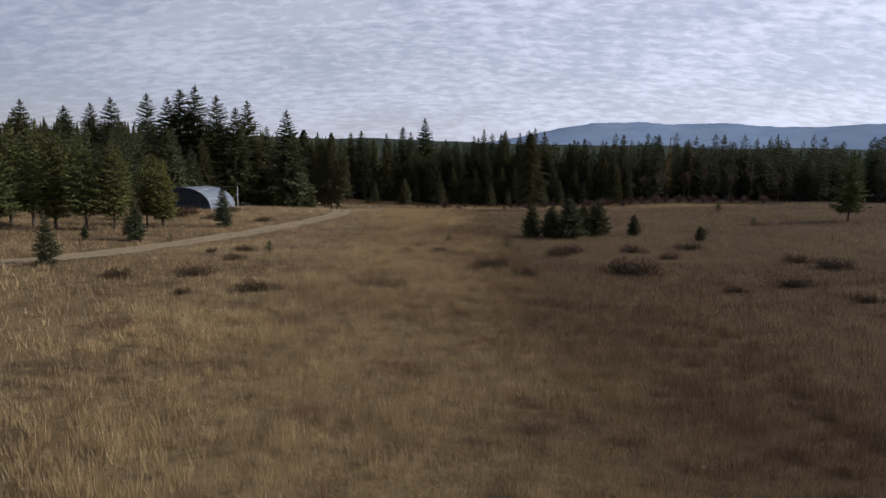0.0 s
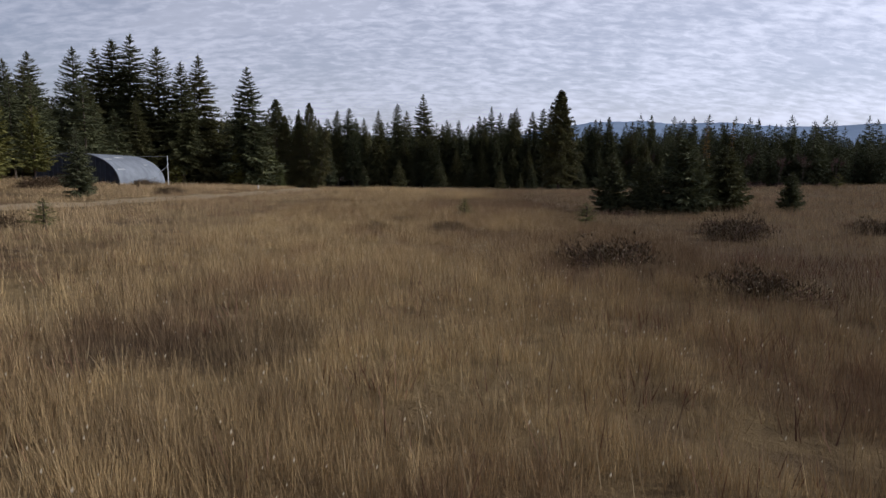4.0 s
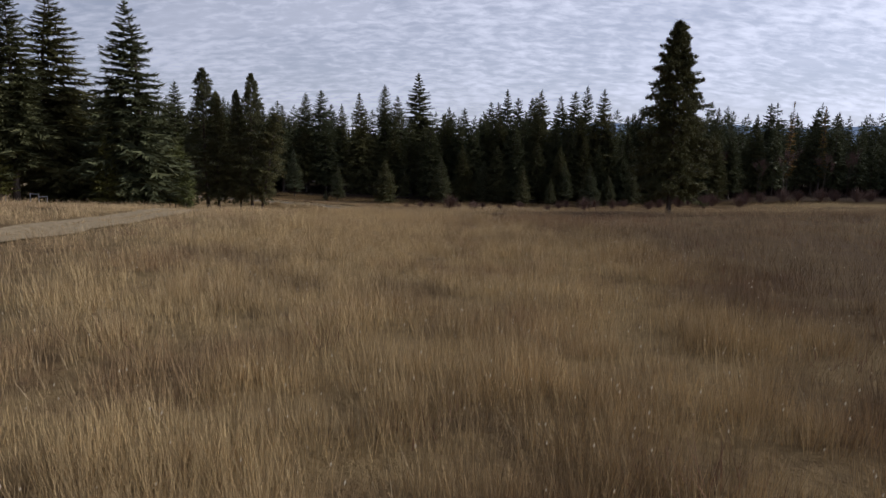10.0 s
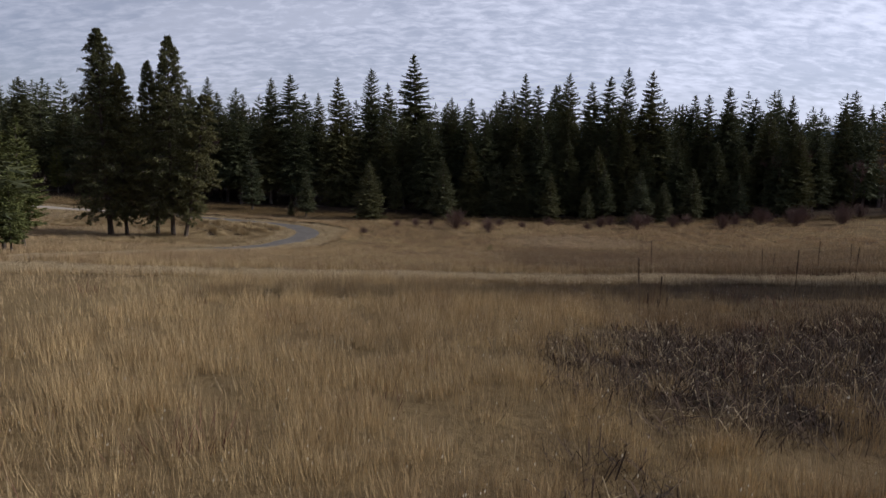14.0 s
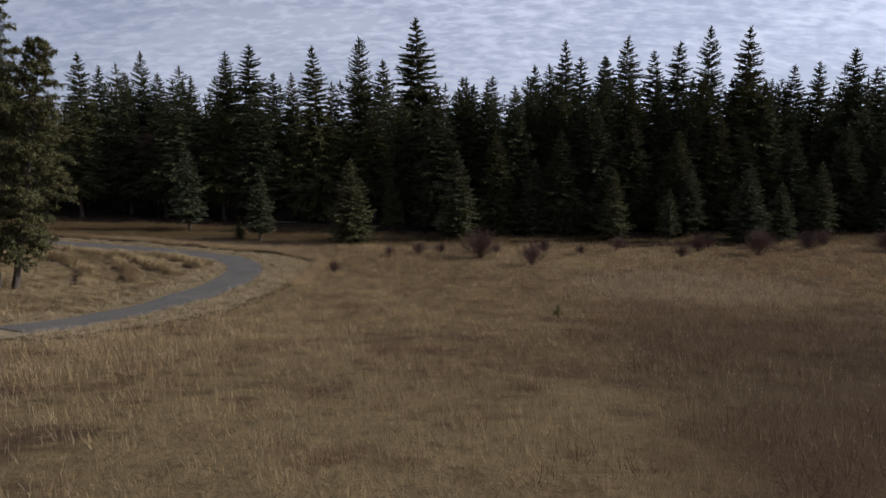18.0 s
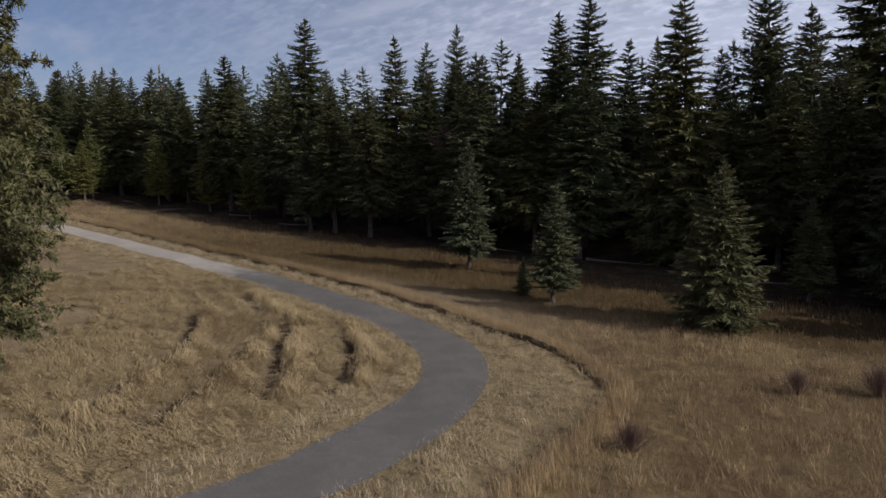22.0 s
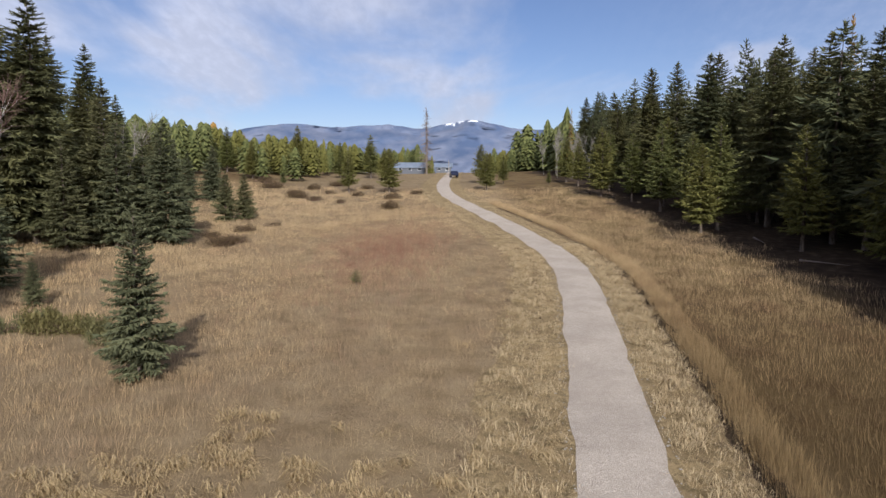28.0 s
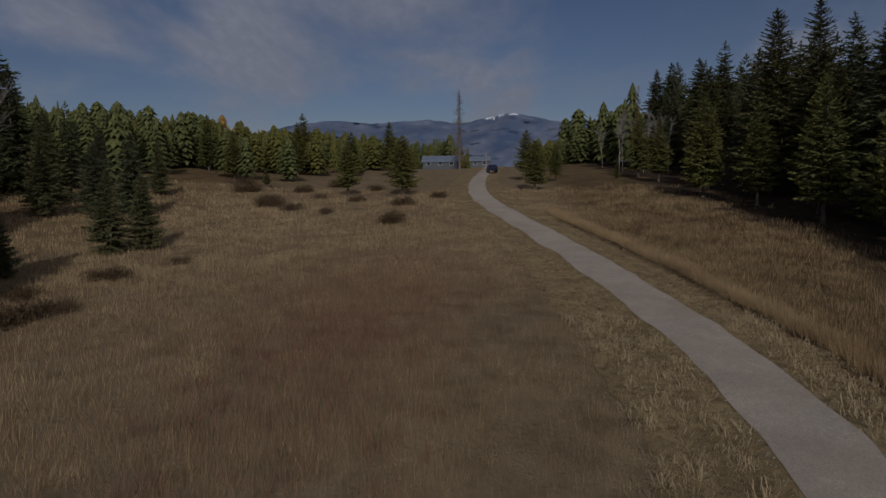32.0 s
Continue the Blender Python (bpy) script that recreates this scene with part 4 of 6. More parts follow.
# skyline of the wood beyond the path, from west to east
NORTH_WEST = [(-53.8, 240, 21.4), (-54.4, 246, 20.3), (-52.4, 250, 19.8), (-44.4, 238, 21.6), (-44.2, 244, 19.3), (-43.1, 250, 18.9), (-38.8, 242, 19.1), (-39.8, 252, 17.0), (-32.5, 238, 22.0), (-29.0, 236, 22.7), (-28.3, 244, 20.0), (-25.6, 246, 20.1), (-19.6, 232, 22.2), (-20.8, 250, 19.3), (-15.2, 240, 24.5), (-13.2, 250, 22.8), (-7.0, 243.4, 27.8), (0.3, 252, 20.4), (3.3, 246, 20.2)]
NORTH_EAST = [(7.5, 250, 18.1), (9.6, 248, 21.9), (11.2, 242, 21.4), (13.2, 240, 24.3), (16.2, 246, 22.8), (19.0, 244, 22.7), (21.4, 250, 23.1), (19.8, 234, 23.9), (25.8, 242, 23.2), (28.4, 240, 24.1), (29.5, 232, 24.6), (31.7, 226, 23.5), (44.0, 246, 19.4), (44.7, 240, 20.6), (44.4, 234, 20.4), (45.8, 228, 21.1), (55.5, 240, 19.9), (60, 236, 20), (67, 231, 18), (74, 240, 21), (82, 235, 19)]
for i, (x, y, h) in enumerate(NORTH_WEST + NORTH_EAST):
    if i in (3, 14, 29):
        plant(FIRS[i % 2], x, y, h, "fir_tree", DARK_FIR, group="trees of the north wood")
    else:
        plant(TALL[2] if i == 16 else TALL[i % 5], x, y, h, "spruce_tree", DARK_SPRUCE, group="trees of the north wood", wide=1.25 if i == 16 else tree_rng.uniform(0.85, 1.15))

# young trees in front of that wood
EDGE = [(-31.7, 219.6, 9.8), (-22.0, 213.0, 7.2), (-12.5, 212.0, 8.6), (-1.8, 215.6, 9.4), (2.0, 221.7, 7.4), (10.5, 219.9, 7.4), (14.3, 214.9, 7.3), (23.0, 217.6, 8.2), (26.7, 211.5, 7.8), (36.0, 215.7, 7.8), (-9.3, 221.9, 6.3), (6.7, 220.0, 8.2), (44, 218, 7), (55, 222, 8), (-56.0, 228.0, 12.4), (-24.4, 213.9, 2.4), (19.5, 213.0, 5.4), (31.0, 213.5, 6.0)]
for i, (x, y, h) in enumerate(EDGE):
    plant(MID[1] if i in (0, 14) else MID[i % 3], x, y, h, "spruce_tree", "young grey-green spruce in the grass before the wood", group="young trees before the wood", wide=1.15 if i in (0, 14) else 1.3)

# the close-set front rank of the wood
front = random.Random(31)
for i in range(27):
    x = -52 + i * 4.3 + front.uniform(-1.3, 1.3)
    y = (231 if x < -5 else 227) + front.uniform(-3.0, 3.5)
    plant(TALL[(3, 4, 1, 4)[i % 4]], x, y, front.uniform(13.5, 17.5), "spruce_tree", "dark spruce in the close front rank of the wood", group="front rank of the north wood", wide=front.uniform(1.05, 1.35))
for i in range(12):
    x = 4 + i * 4.6 + front.uniform(-1.5, 1.5)
    plant(TALL[(2, 0)[i % 2]], x, 220.5 + front.uniform(-1.5, 2.5), front.uniform(11, 14.5), "spruce_tree", "dark spruce in the close front rank of the wood", group="front rank of the north wood", wide=front.uniform(1.1, 1.4))
for i in range(18):
    x = -190 + i * 7.5 + front.uniform(-2, 2)
    plant((TALL[3], TALL[4], TALL[1], FIRS[1])[i % 4], x, 237 + front.uniform(-2, 2.5), front.uniform(12, 15.5), "spruce_tree", "dark green spruce in the close rank by the gravel road", group="front rank of the west wood", wide=front.uniform(1.05, 1.35))

# wood along the north side of the gravel road
WEST_WOOD = [(-117.6, 236, 18.5), (-118, 240, 17.8), (-105.5, 238, 18.7), (-107.8, 242, 17.7), (-96.4, 238, 17.7), (-93, 240, 17.6), (-75.4, 234, 19.5), (-89.5, 246, 17.7), (-69, 236, 16.1), (-60.1, 232, 22.8), (-193.8, 235, 17.8), (-195.1, 238, 19.1), (-170.8, 236, 17.2), (-172.6, 240, 17.4), (-134.8, 233, 18.3), (-132, 236, 18.8), (-114.3, 234, 18.1), (-100.7, 235, 17.1), (-150, 237, 16), (-160, 234, 15), (-84, 238, 17), (-64, 240, 18)]
for i, (x, y, h) in enumerate(WEST_WOOD):
    plant(TALL[3] if i == 9 else (FIRS + TALL)[i % 7], x, y, h, "spruce_tree", "tall green spruce in the sunlit wood by the gravel road", group="trees of the west wood", wide=1.2)
WEST_EDGE = [(-98.7, 229.5, 10.4), (-97.3, 227.5, 8.2), (-103.4, 235.2, 9.3), (-114.9, 229, 10.5), (-133.9, 226.1, 10), (-126.4, 228.6, 9.1), (-153.7, 226.3, 8.1), (-107.8, 230, 9.2), (-158.2, 221.8, 2.6), (-86, 231, 9.5), (-77, 232, 9), (-120, 231, 11), (-142, 229, 9.5), (-165, 226, 9), (-68, 230.5, 8)]
for i, (x, y, h) in enumerate(WEST_EDGE):
    plant(GREEN[i % 3], x, y, h, "fir_tree", "young yellow-green fir at the sunny edge of the wood", group="young trees of the west wood", wide=1.1)
for x, y, h in [(-97.5, 240.3, 19.2), (75.0, 232.0, 21.0), (83.0, 234.0, 20.0), (-192.0, 231.0, 15.0)]:
    plant(LARCH, x, y, h, "larch_tree", "yellow autumn larch among dark spruces", group="golden larches")

# the cluster of spruces and a birch south of the gravel road
CLUSTER = [(-85.2, 180.0, 9.4), (-88.1, 182.5, 9.8), (-69.0, 181.4, 8.3), (-86.3, 178.6, 11.1), (-89.6, 180.0, 8.2), (-119.1, 175.1, 7.1), (-115.2, 170, 7.4), (-118, 172.6, 6.1), (-82, 178.0, 8), (-122, 166, 8), (-130, 166, 7), (-126, 160, 9), (-134, 170, 6)]
for i, (x, y, h) in enumerate(CLUSTER):
    plant(MID[(0, 2)[i % 2]], x, y, h, "spruce_tree", "full grey-green spruce in a cluster on the meadow", group="spruces south of the road", wide=1.1)
for i, (x, y, h) in enumerate([(-131.5, 153.5, 18.6), (-138, 142.7, 18.7), (-143, 141, 20.1), (-112, 156.8, 18), (-116, 154.9, 17.1), (-125, 160.8, 12), (-84, 174.7, 18.2), (-82, 173.2, 17.4), (-98, 170.7, 13), (-104, 169.5, 13.4), (-74, 173, 15), (-90, 168, 15), (-66, 171, 15), (-120, 150, 16), (-106, 160, 15)]):
    plant(TALL[i % 3], x, y, h, "spruce_tree", "tall dark spruce behind the cluster of smaller spruces", group="tall spruces south of the road", wide=1.15)
for x, y, h in [(-57.0, 194.8, 5.9), (-95.8, 180.9, 3.6), (-103.6, 182.0, 5.2), (-105.3, 183.4, 5.0), (-64.7, 182.7, 3.3), (-67.0, 185.0, 2.4)]:
    plant(SMALL[int(h * 10) % 2], x, y, h, "spruce_tree", "small grey-green spruce standing in dry grass", group="small spruces on the meadow")
for i, (x, y, h) in enumerate([(-72.0, 178.6, 10.5), (-106.7, 170.5, 10.5), (-192, 228, 10), (-183, 227, 11), (-176, 229, 10), (-168, 231, 10), (-199, 226, 9), (52, 221, 11), (58, 224, 12), (63, 220, 10), (70, 223, 12), (77, 221, 11), (84, 224, 12), (92, 222, 11), (100, 225, 12), (108, 222, 11), (4, 231, 12), (-40, 231, 13)]):
    plant((BARE if i < 7 else DIMBARE)[i % 2], x, y, h if i < 7 else 0.9 * h, "bare_tree", "leafless pale-barked aspen among conifers" if i < 7 else "leafless grey-brown aspen at the dark wood's edge", group="leafless aspens")

for x, y, h in [(-66.0, 181.6, 11.0), (-66.4, 181.2, 9.5)]:
    plant(BIRCH, x, y, h, "birch_tree", "leafless white birch with fine reddish twigs", group="white birches")

# an inner rank added only to keep the low sun off the wood's edge
for i in range(14):
    x, y = -4 + 2.9 * i, 223.5 + (5.3 * i) % 7.5
    plant(TALL[(0, 2, 1)[i % 3]], x, y, 16.5 + (i * 1.7) % 2.4, "spruce_tree", DARK_SPRUCE, group="trees of the north wood", wide=1.15)

# the group of tall trees by the bend, with open trunks
for i, (x, y, h) in enumerate([(-38.0, 186.2, 21.9), (-36.4, 186.5, 18.5), (-31.0, 185.6, 21.2), (-33.0, 186.4, 18.8)]):
    plant(BEND[i % 2], x, y, h, "spruce_tree", "tall spruce with a bare lower trunk beside the path", group="trees by the bend", wide=(1.0, 0.8, 0.86, 0.75)[i])
plant(BEND[2], -29.5, 185.0, 15.5, "spruce_tree", "old leaning spruce with open boughs beside the path", group="trees by the bend", lean=9.5)
plant(BIGPINE, 16.6, 134.9, 15.4, "pine_tree", "large lone pine with a bare dark trunk in the meadow", "tree", wide=1.0)

# the wood behind the hut
HUT_WOOD = [(-56.1, 154.3, 27.3), (-50.6, 152.3, 24.9), (-45.6, 158.3, 25.1), (-69.6, 160.6, 26.0), (-59, 155.4, 26.5), (-77.6, 160.6, 24.8), (-83.4, 162.1, 23.4), (-61.5, 152.5, 24.3), (-46.5, 151.8, 22.4), (-35.9, 156, 22.9), (-68.6, 112, 16.9), (-61.2, 105, 12.9), (-64.5, 112, 12.4), (-52, 147, 15), (-58, 143, 16), (-66, 140, 18), (-72, 132, 17), (-75, 120, 16), (-41, 160, 12), (-80, 145, 20)]
for i, (x, y, h) in enumerate(HUT_WOOD):
    wide = 1.5 if i in (1, 3, 5) else 1.3
    plant((FIRS[i % 2] if i in (1, 3, 5) else TALL[2] if i == 9 else TALL[i % 5]), x, y, h, "spruce_tree", "tall dark conifer in the wood behind the metal hut", group="trees behind the hut", wide=wide)
SIDE = [(-34.3, 70.4, 9.2), (-36.4, 85.3, 8.4), (-43.9, 72.3, 10.4), (-40.3, 70.1, 10.1), (-36.7, 69.4, 9.6), (-47.7, 74.5, 11), (-34, 77.4, 7.4), (-32.6, 78.3, 7), (-41.5, 100, 8), (-31.6, 76.1, 6.4), (-52, 66, 11), (-56, 76, 12), (-50, 84, 11), (-44, 92, 9), (-47, 60, 10), (-60, 88, 12), (-53, 97, 11), (-62, 68, 12), (-41, 62, 8.5), (-58, 56, 12)]
for i, (x, y, h) in enumerate(SIDE):
    plant(PINES[i % 2], x, y, h, "pine_tree", "bushy young pine beside the dirt track", group="pines beside the track")
SLIM = [(-43.5, 160, 9), (-40.5, 158, 8), (-47, 150, 9), (-37.5, 153, 8), (-33, 160, 9), (-36.3, 160, 9.5), (-32.8, 158, 7.8), (-30.6, 157, 5.6), (-34, 164, 10), (-44, 168, 12), (-48, 176, 13)]
for i, (x, y, h) in enumerate(SLIM):
    plant(GREEN[i % 2], x, y, h, "fir_tree", "slender young fir before the wood", group="slender young firs")
for x, y, h, k in [(-26.8, 45.4, 3.7, 1), (-28.4, 61.8, 4.0, 2), (-25.6, 78.4, 4.9, 1), (-27.8, 61.0, 4.1, 2), (-32.3, 60.6, 1.6, 1), (-31, 66, 2.5, 2)]:
    plant(SMALL[k - 1], x, y, h, "spruce_tree", "small dark spruce beside the dirt track", group="small spruces by the track")

# the clump of spruces and the saplings in the open meadow
for i, (x, y, h) in enumerate([(9.1, 71.2, 3.5), (11.4, 72.6, 3.3), (10.9, 70.3, 2.9), (12.9, 70.2, 4.2), (14.6, 72.0, 3.4), (16.2, 72.5, 3.9), (20.2, 72.5, 2.4), (25.3, 67.1, 1.5)]):
    plant(DARKSMALL[i % 2], x, y, h, "spruce_tree", "low dark spruce in a clump on the open meadow", group="spruce clump on the meadow", wide=1.05)
plant(PINES[1], 50.8, 85.9, 8.3, "pine_tree", "broad dark pine standing alone in the meadow")
for x, y, h in [(0.4, 63.7, 1.08), (5.6, 61.0, 1.1), (27.4, 71.3, 1.1), (38.2, 84.2, 1.0), (43.2, 108, 1.8), (-14.2, 54.6, 1.1), (2.6, 177.2, 0.7), (-74, 199.5, 0.9), (-25.0, 61.5, 0.9)]:
    plant(SEEDLING, x, y, h, "sapling", "little yellow-green conifer sapling in the grass", "sapling", "saplings in the meadow", wide=1.45)

# far end of the gravel road
for i, (x, y, h) in enumerate([(-142.4, 188.4, 6.2), (-143.6, 194.6, 7.0), (-150.4, 176, 2.4), (-147.3, 210.2, 6), (-168, 210, 7.5), (-172, 212, 6), (-163, 214, 5.5), (-185, 180, 8), (-178, 172, 9), (-190, 186, 10), (-160, 168, 7), (-170, 160, 9), (-196, 168, 11), (-182, 190, 7)]):
    plant((PINES[i % 2] if i < 5 else GREEN[i % 3]), x, y, h, "pine_tree", "bright green young pine in the open at the meadow's end", group="young pines at the meadow's end", wide=1.15)

# the dead tree by the road's end
dead_v = conifer(17.6, 1.6, 0.12, 26, 6, 2, 81, gaps=0.2)[0]
dead = thing("dead_tree", "tall bare reddish dead conifer by the end of the road", "tree", pose(-216, 197.4, z_at(-216, 197.4)))
part("trunk", mesh_from("dead_trunk", *dead_v, M_DEAD), None, dead)
dt = np.random.default_rng(82)
da = np.stack([np.zeros(420), np.zeros(420), dt.uniform(2, 17.2, 420) + 0.25 * np.sin(np.arange(420))], -1)
dq = dt.uniform(0, 6.3, 420)
dl = (0.45 + 2.5 * (1 - da[:, 2] / 18) ** 0.8) * dt.uniform(0.2, 1.1, 420) * (0.6 + 0.5 * (np.sin(da[:, 2] * 3.1) > -0.2))
db = da + np.stack([np.cos(dq) * dl, np.sin(dq) * dl, -0.3 * dl + dt.normal(0, 0.15, 420)], -1)
part("crown", mesh_from("dead_crown", *prisms(da, db, 0.035, 0.03), M_DEAD), None, dead)

# bare shrubs on the flat before the north wood
for i, (x, y, h) in enumerate([(-0.1, 202.4, 2.7), (3.9, 198.4, 2.0), (-11.5, 194.8, 0.9), (24.1, 202.9, 2.4), (20, 206, 1.6), (13, 207, 1.4), (-5.5, 204.5, 1.2), (30, 206, 1.9), (36, 204, 2.2), (-8, 203, 1.0), (9, 204.5, 1.0), (17.5, 203, 1.1), (43, 208, 2.6), (27, 208, 1.8), (33, 209, 1.6), (39, 207, 1.9), (47, 206, 2.4), (-3.5, 206, 1.0), (6, 206.5, 1.1), (50, 210, 2.6), (1.5, 205.5, 0.9), (22, 209, 1.5), (54, 207, 2.2), (58, 214, 2.6), (62, 216, 2.2), (66, 215, 2.8), (70, 217, 2.4), (74, 216, 2.7), (78, 218, 2.3), (82, 217, 2.8), (86, 219, 2.5), (91, 218, 2.7), (96, 220, 2.4), (102, 219, 2.8), (50, 213, 2.0), (46, 212, 1.7)]):
    plant(BUSHES[i % 2], x, y, h * 1.2, "shrub", "leafless reddish-brown shrub in the dry grass", "shrub", "leafless shrubs on the flat", wide=1.15)


# ---- low dark shrubs ----
def low_shrub(seed, rx, ry, h, leaf):
    r = np.random.default_rng(seed)
    n = 2600
    lobes = np.column_stack([r.normal(0, rx * 0.5, 9), r.normal(0, ry * 0.5, 9), r.uniform(0.55, 1.1, 9)])
    which = r.integers(0, 9, n)
    off = r.normal(0, 0.24, (n, 2)) * [rx, ry]
    base = np.column_stack([lobes[which, 0] + off[:, 0], lobes[which, 1] + off[:, 1], h * lobes[which, 2] * r.uniform(0.0, 0.8, n) * np.exp(-2.2 * (off ** 2).sum(1))])
    ax = np.column_stack([off * 1.2, r.uniform(0.0, 0.8, n)]) + r.normal(0, 0.5, (n, 3))
    ln = h * r.uniform(0.09, 0.24, n)
    leaves = spray(r, base, ax, ln, ln * r.uniform(0.16, 0.36, n), 0.0)
    k = 46
    root = np.stack([r.normal(0, rx * 0.2, k), r.normal(0, ry * 0.2, k), np.full(k, -0.05)], -1)
    j = r.choice(n, k)
    return mesh_from("shrub_stems", *prisms(root, base[j] + ax[j] * 0.1, 0.012, 0.005), M_TWIG), mesh_from("shrub_leaves", *leaves, leaf)


LOW = [low_shrub(90 + i, *s, M_SHRUB) for i, s in enumerate(((1.0, 0.8, 0.55), (1.3, 0.7, 0.5), (0.8, 0.7, 0.45)))]
SHRUBS = [(-20.1, 40.4, 0.75), (-15.4, 42.1, 1.0), (-10, 36.9, 0.95), (-14.2, 35.7, 0.4), (-16.4, 55.3, 0.75), (-15.2, 49.6, 0.7), (-19, 54.4, 0.45), (3.6, 47.8, 0.95), (5.7, 43.9, 0.8), (9, 54.2, 0.8), (10.7, 57, 1.0), (16.2, 57, 0.9), (12.0, 45.0, 1.35), (21.6, 59, 0.9), (26.7, 50.6, 1.0), (27, 47.1, 0.95), (21, 39.8, 0.8), (17, 38.5, 0.5), (17.4, 52.6, 0.6), (-23.1, 87.4, 1.0), (-2.9, 57.3, 0.5), (-0.6, 57.0, 0.5), (-2.2, 61.2, 0.45), (22.5, 35.2, 0.7), (-37.5, 97, 1.4), (-34.1, 108.0, 1.2), (-32.2, 104.0, 1.0), (-36.2, 90.0, 1.2), (-39.5, 98.5, 1.3), (-31.0, 90.5, 0.9)]
SHRUBS2 = [(-119.6, 196.7, 1.3), (-88.2, 186.5, 1.3), (-89.5, 187.5, 1.0), (-97, 186, 0.9), (-92, 184.5, 0.8), (-101, 187.5, 0.7), (-133, 196, 1.2), (-140, 199, 1.1), (-128, 186, 1.1), (-131, 183, 1.3), (-136, 181, 1.1), (-139, 186, 1.0), (-146, 182, 1.2), (-150, 190, 1.1), (-126, 190, 0.9), (-144, 176, 1.4), (-155, 184, 1.4), (-152, 172, 1.5), (-137, 190.5, 0.9)]
for i, (x, y, s) in enumerate(SHRUBS + SHRUBS2):
    t = thing("low_shrub", "low dark spreading shrub in the dry meadow", "shrub", pose(x, y, z_at(x, y), 0, 0, tree_rng.uniform(-25, 25)) @ Matrix.Diagonal((s * 1.35, s * 1.3, s * 1.8, 1)), "low shrubs on the meadow")
    part("stem", LOW[i % 3][0], None, t)
    part("foliage", LOW[i % 3][1], None, t)


JUNIPER = [low_shrub(95 + i, *s, M_JUNIPER) for i, s in enumerate(((0.8, 0.7, 0.75), (0.6, 0.6, 0.9)))]
JUNIPERS = [(-61.6, 186.6, 1.0), (-62.4, 188.3, 1.15), (-62.6, 189.2, 1.0), (-62.2, 190.6, 0.95), (-61.0, 191.8, 0.8), (-59.4, 192.8, 0.7), (-63.5, 187.4, 0.9), (-61.2, 184.9, 1.1), (-60.4, 183.0, 1.0)]
for i, (x, y, k) in enumerate(JUNIPERS):
    t = thing("juniper", "scraggly olive-green juniper bush in the dry grass", "shrub", pose(x, y, z_at(x, y), 0, 0, tree_rng.uniform(0, 360)) @ Matrix.Diagonal((k, k, k * 1.25, 1)), "junipers by the spruces")
    part("stem", JUNIPER[i % 2][0], None, t)
    part("foliage", JUNIPER[i % 2][1], None, t)


# ---- the depth of the woods, too many to count ----
def woods(name, spots, protos, mat, label, seed):
    r = np.random.default_rng(seed)
    pieces = []
    for x, y, h in spots:
        v, f = protos[r.integers(len(protos))]
        a = r.uniform(0, 6.3)
        s = h / 20
        wdt = s * r.uniform(0.85, 1.25)
        c, n = math.cos(a) * wdt, math.sin(a) * wdt
        q = np.stack([v[:, 0] * c - v[:, 1] * n + x, v[:, 0] * n + v[:, 1] * c + y, v[:, 2] * s + z_at(x, y)], -1)
        pieces.append((q, f))
    return tagged(new(name, mesh_from(name, *stack(pieces), mat)), label, "woods", kind="stuff")


def scatter(seed, n, inside, lo, hi):
    r = np.random.default_rng(seed)
    out = []
    while len(out) < n:
        x, y = r.uniform(lo[0], hi[0]), r.uniform(lo[1], hi[1])
        if inside(x, y):
            out.append((x, y, r.uniform(lo[2], hi[2])))
    return out


ROUGH = [conifer(20, sp, 0.14, 22, 7, 5, 200 + i, 0.76, 0.2, size=1.25, plain=True) for i, sp in enumerate((4.1, 3.6, 4.5))]
STEMS, CROWNS = [stem(19.5, 0.2, 5, 210 + i) for i in range(3)], [b for a, b in ROUGH]
deep = scatter(1, 300, lambda x, y: y > 234 and not (-175 < x < -100 and y < 238), (-205, 233, 13), (110, 272, 20))
deep += scatter(2, 150, lambda x, y: y > 226 + (x - 50) * 0.05, (50, 222, 11), (210, 265, 18))
deep += scatter(3, 110, lambda x, y: x < -52 - max(0, y - 120) * 0.2, (-125, 20, 8), (-48, 170, 12))
deep += scatter(21, 45, lambda x, y: True, (-82, 118, 10), (-50, 160, 15))
deep += scatter(20, 190, lambda x, y: True, (62, 240, 14), (300, 320, 23))
woods("wood_interior", deep, CROWNS, M_SPRUCE, "deep dark conifer wood behind the front trees", 7)
woods("wood_trunks", deep, STEMS, M_BARK, "trunks and dry limbs deep in the wood", 7)
far = scatter(4, 260, lambda x, y: True, (-420, 60, 5), (-222, 185, 9.5)) + scatter(5, 120, lambda x, y: abs(y - 206) > 12, (-420, 186, 6), (-235, 240, 10)) + scatter(6, 60, lambda x, y: y > 226, (-330, 224, 10), (-190, 260, 16))
cheap = [far_conifer(20, sp, 11, 11, 230 + i, tp) for i, (sp, tp) in enumerate(((6.2, 0.6), (7.2, 0.5), (4.6, 0.8), (6.8, 0.55)))]
far += scatter(15, 90, lambda x, y: y < 176 - (x + 165) * 0.1, (-250, 110, 4), (-160, 182, 7.5))
far += scatter(19, 130, lambda x, y: y < 168 + (x + 125) * 0.25, (-215, 95, 6), (-128, 165, 9.5))
woods("far_wood", far, cheap, M_PINE, "far sunlit wood of green conifers", 8)
lime = scatter(16, 240, lambda x, y: True, (-300, 90, 5), (-176, 184, 8.5)) + scatter(17, 40, lambda x, y: abs(y - 206) > 9, (-300, 186, 5), (-238, 226, 8))
woods("far_pines", lime, cheap, M_LIME, "far yellow-green young conifers in the sun", 9)
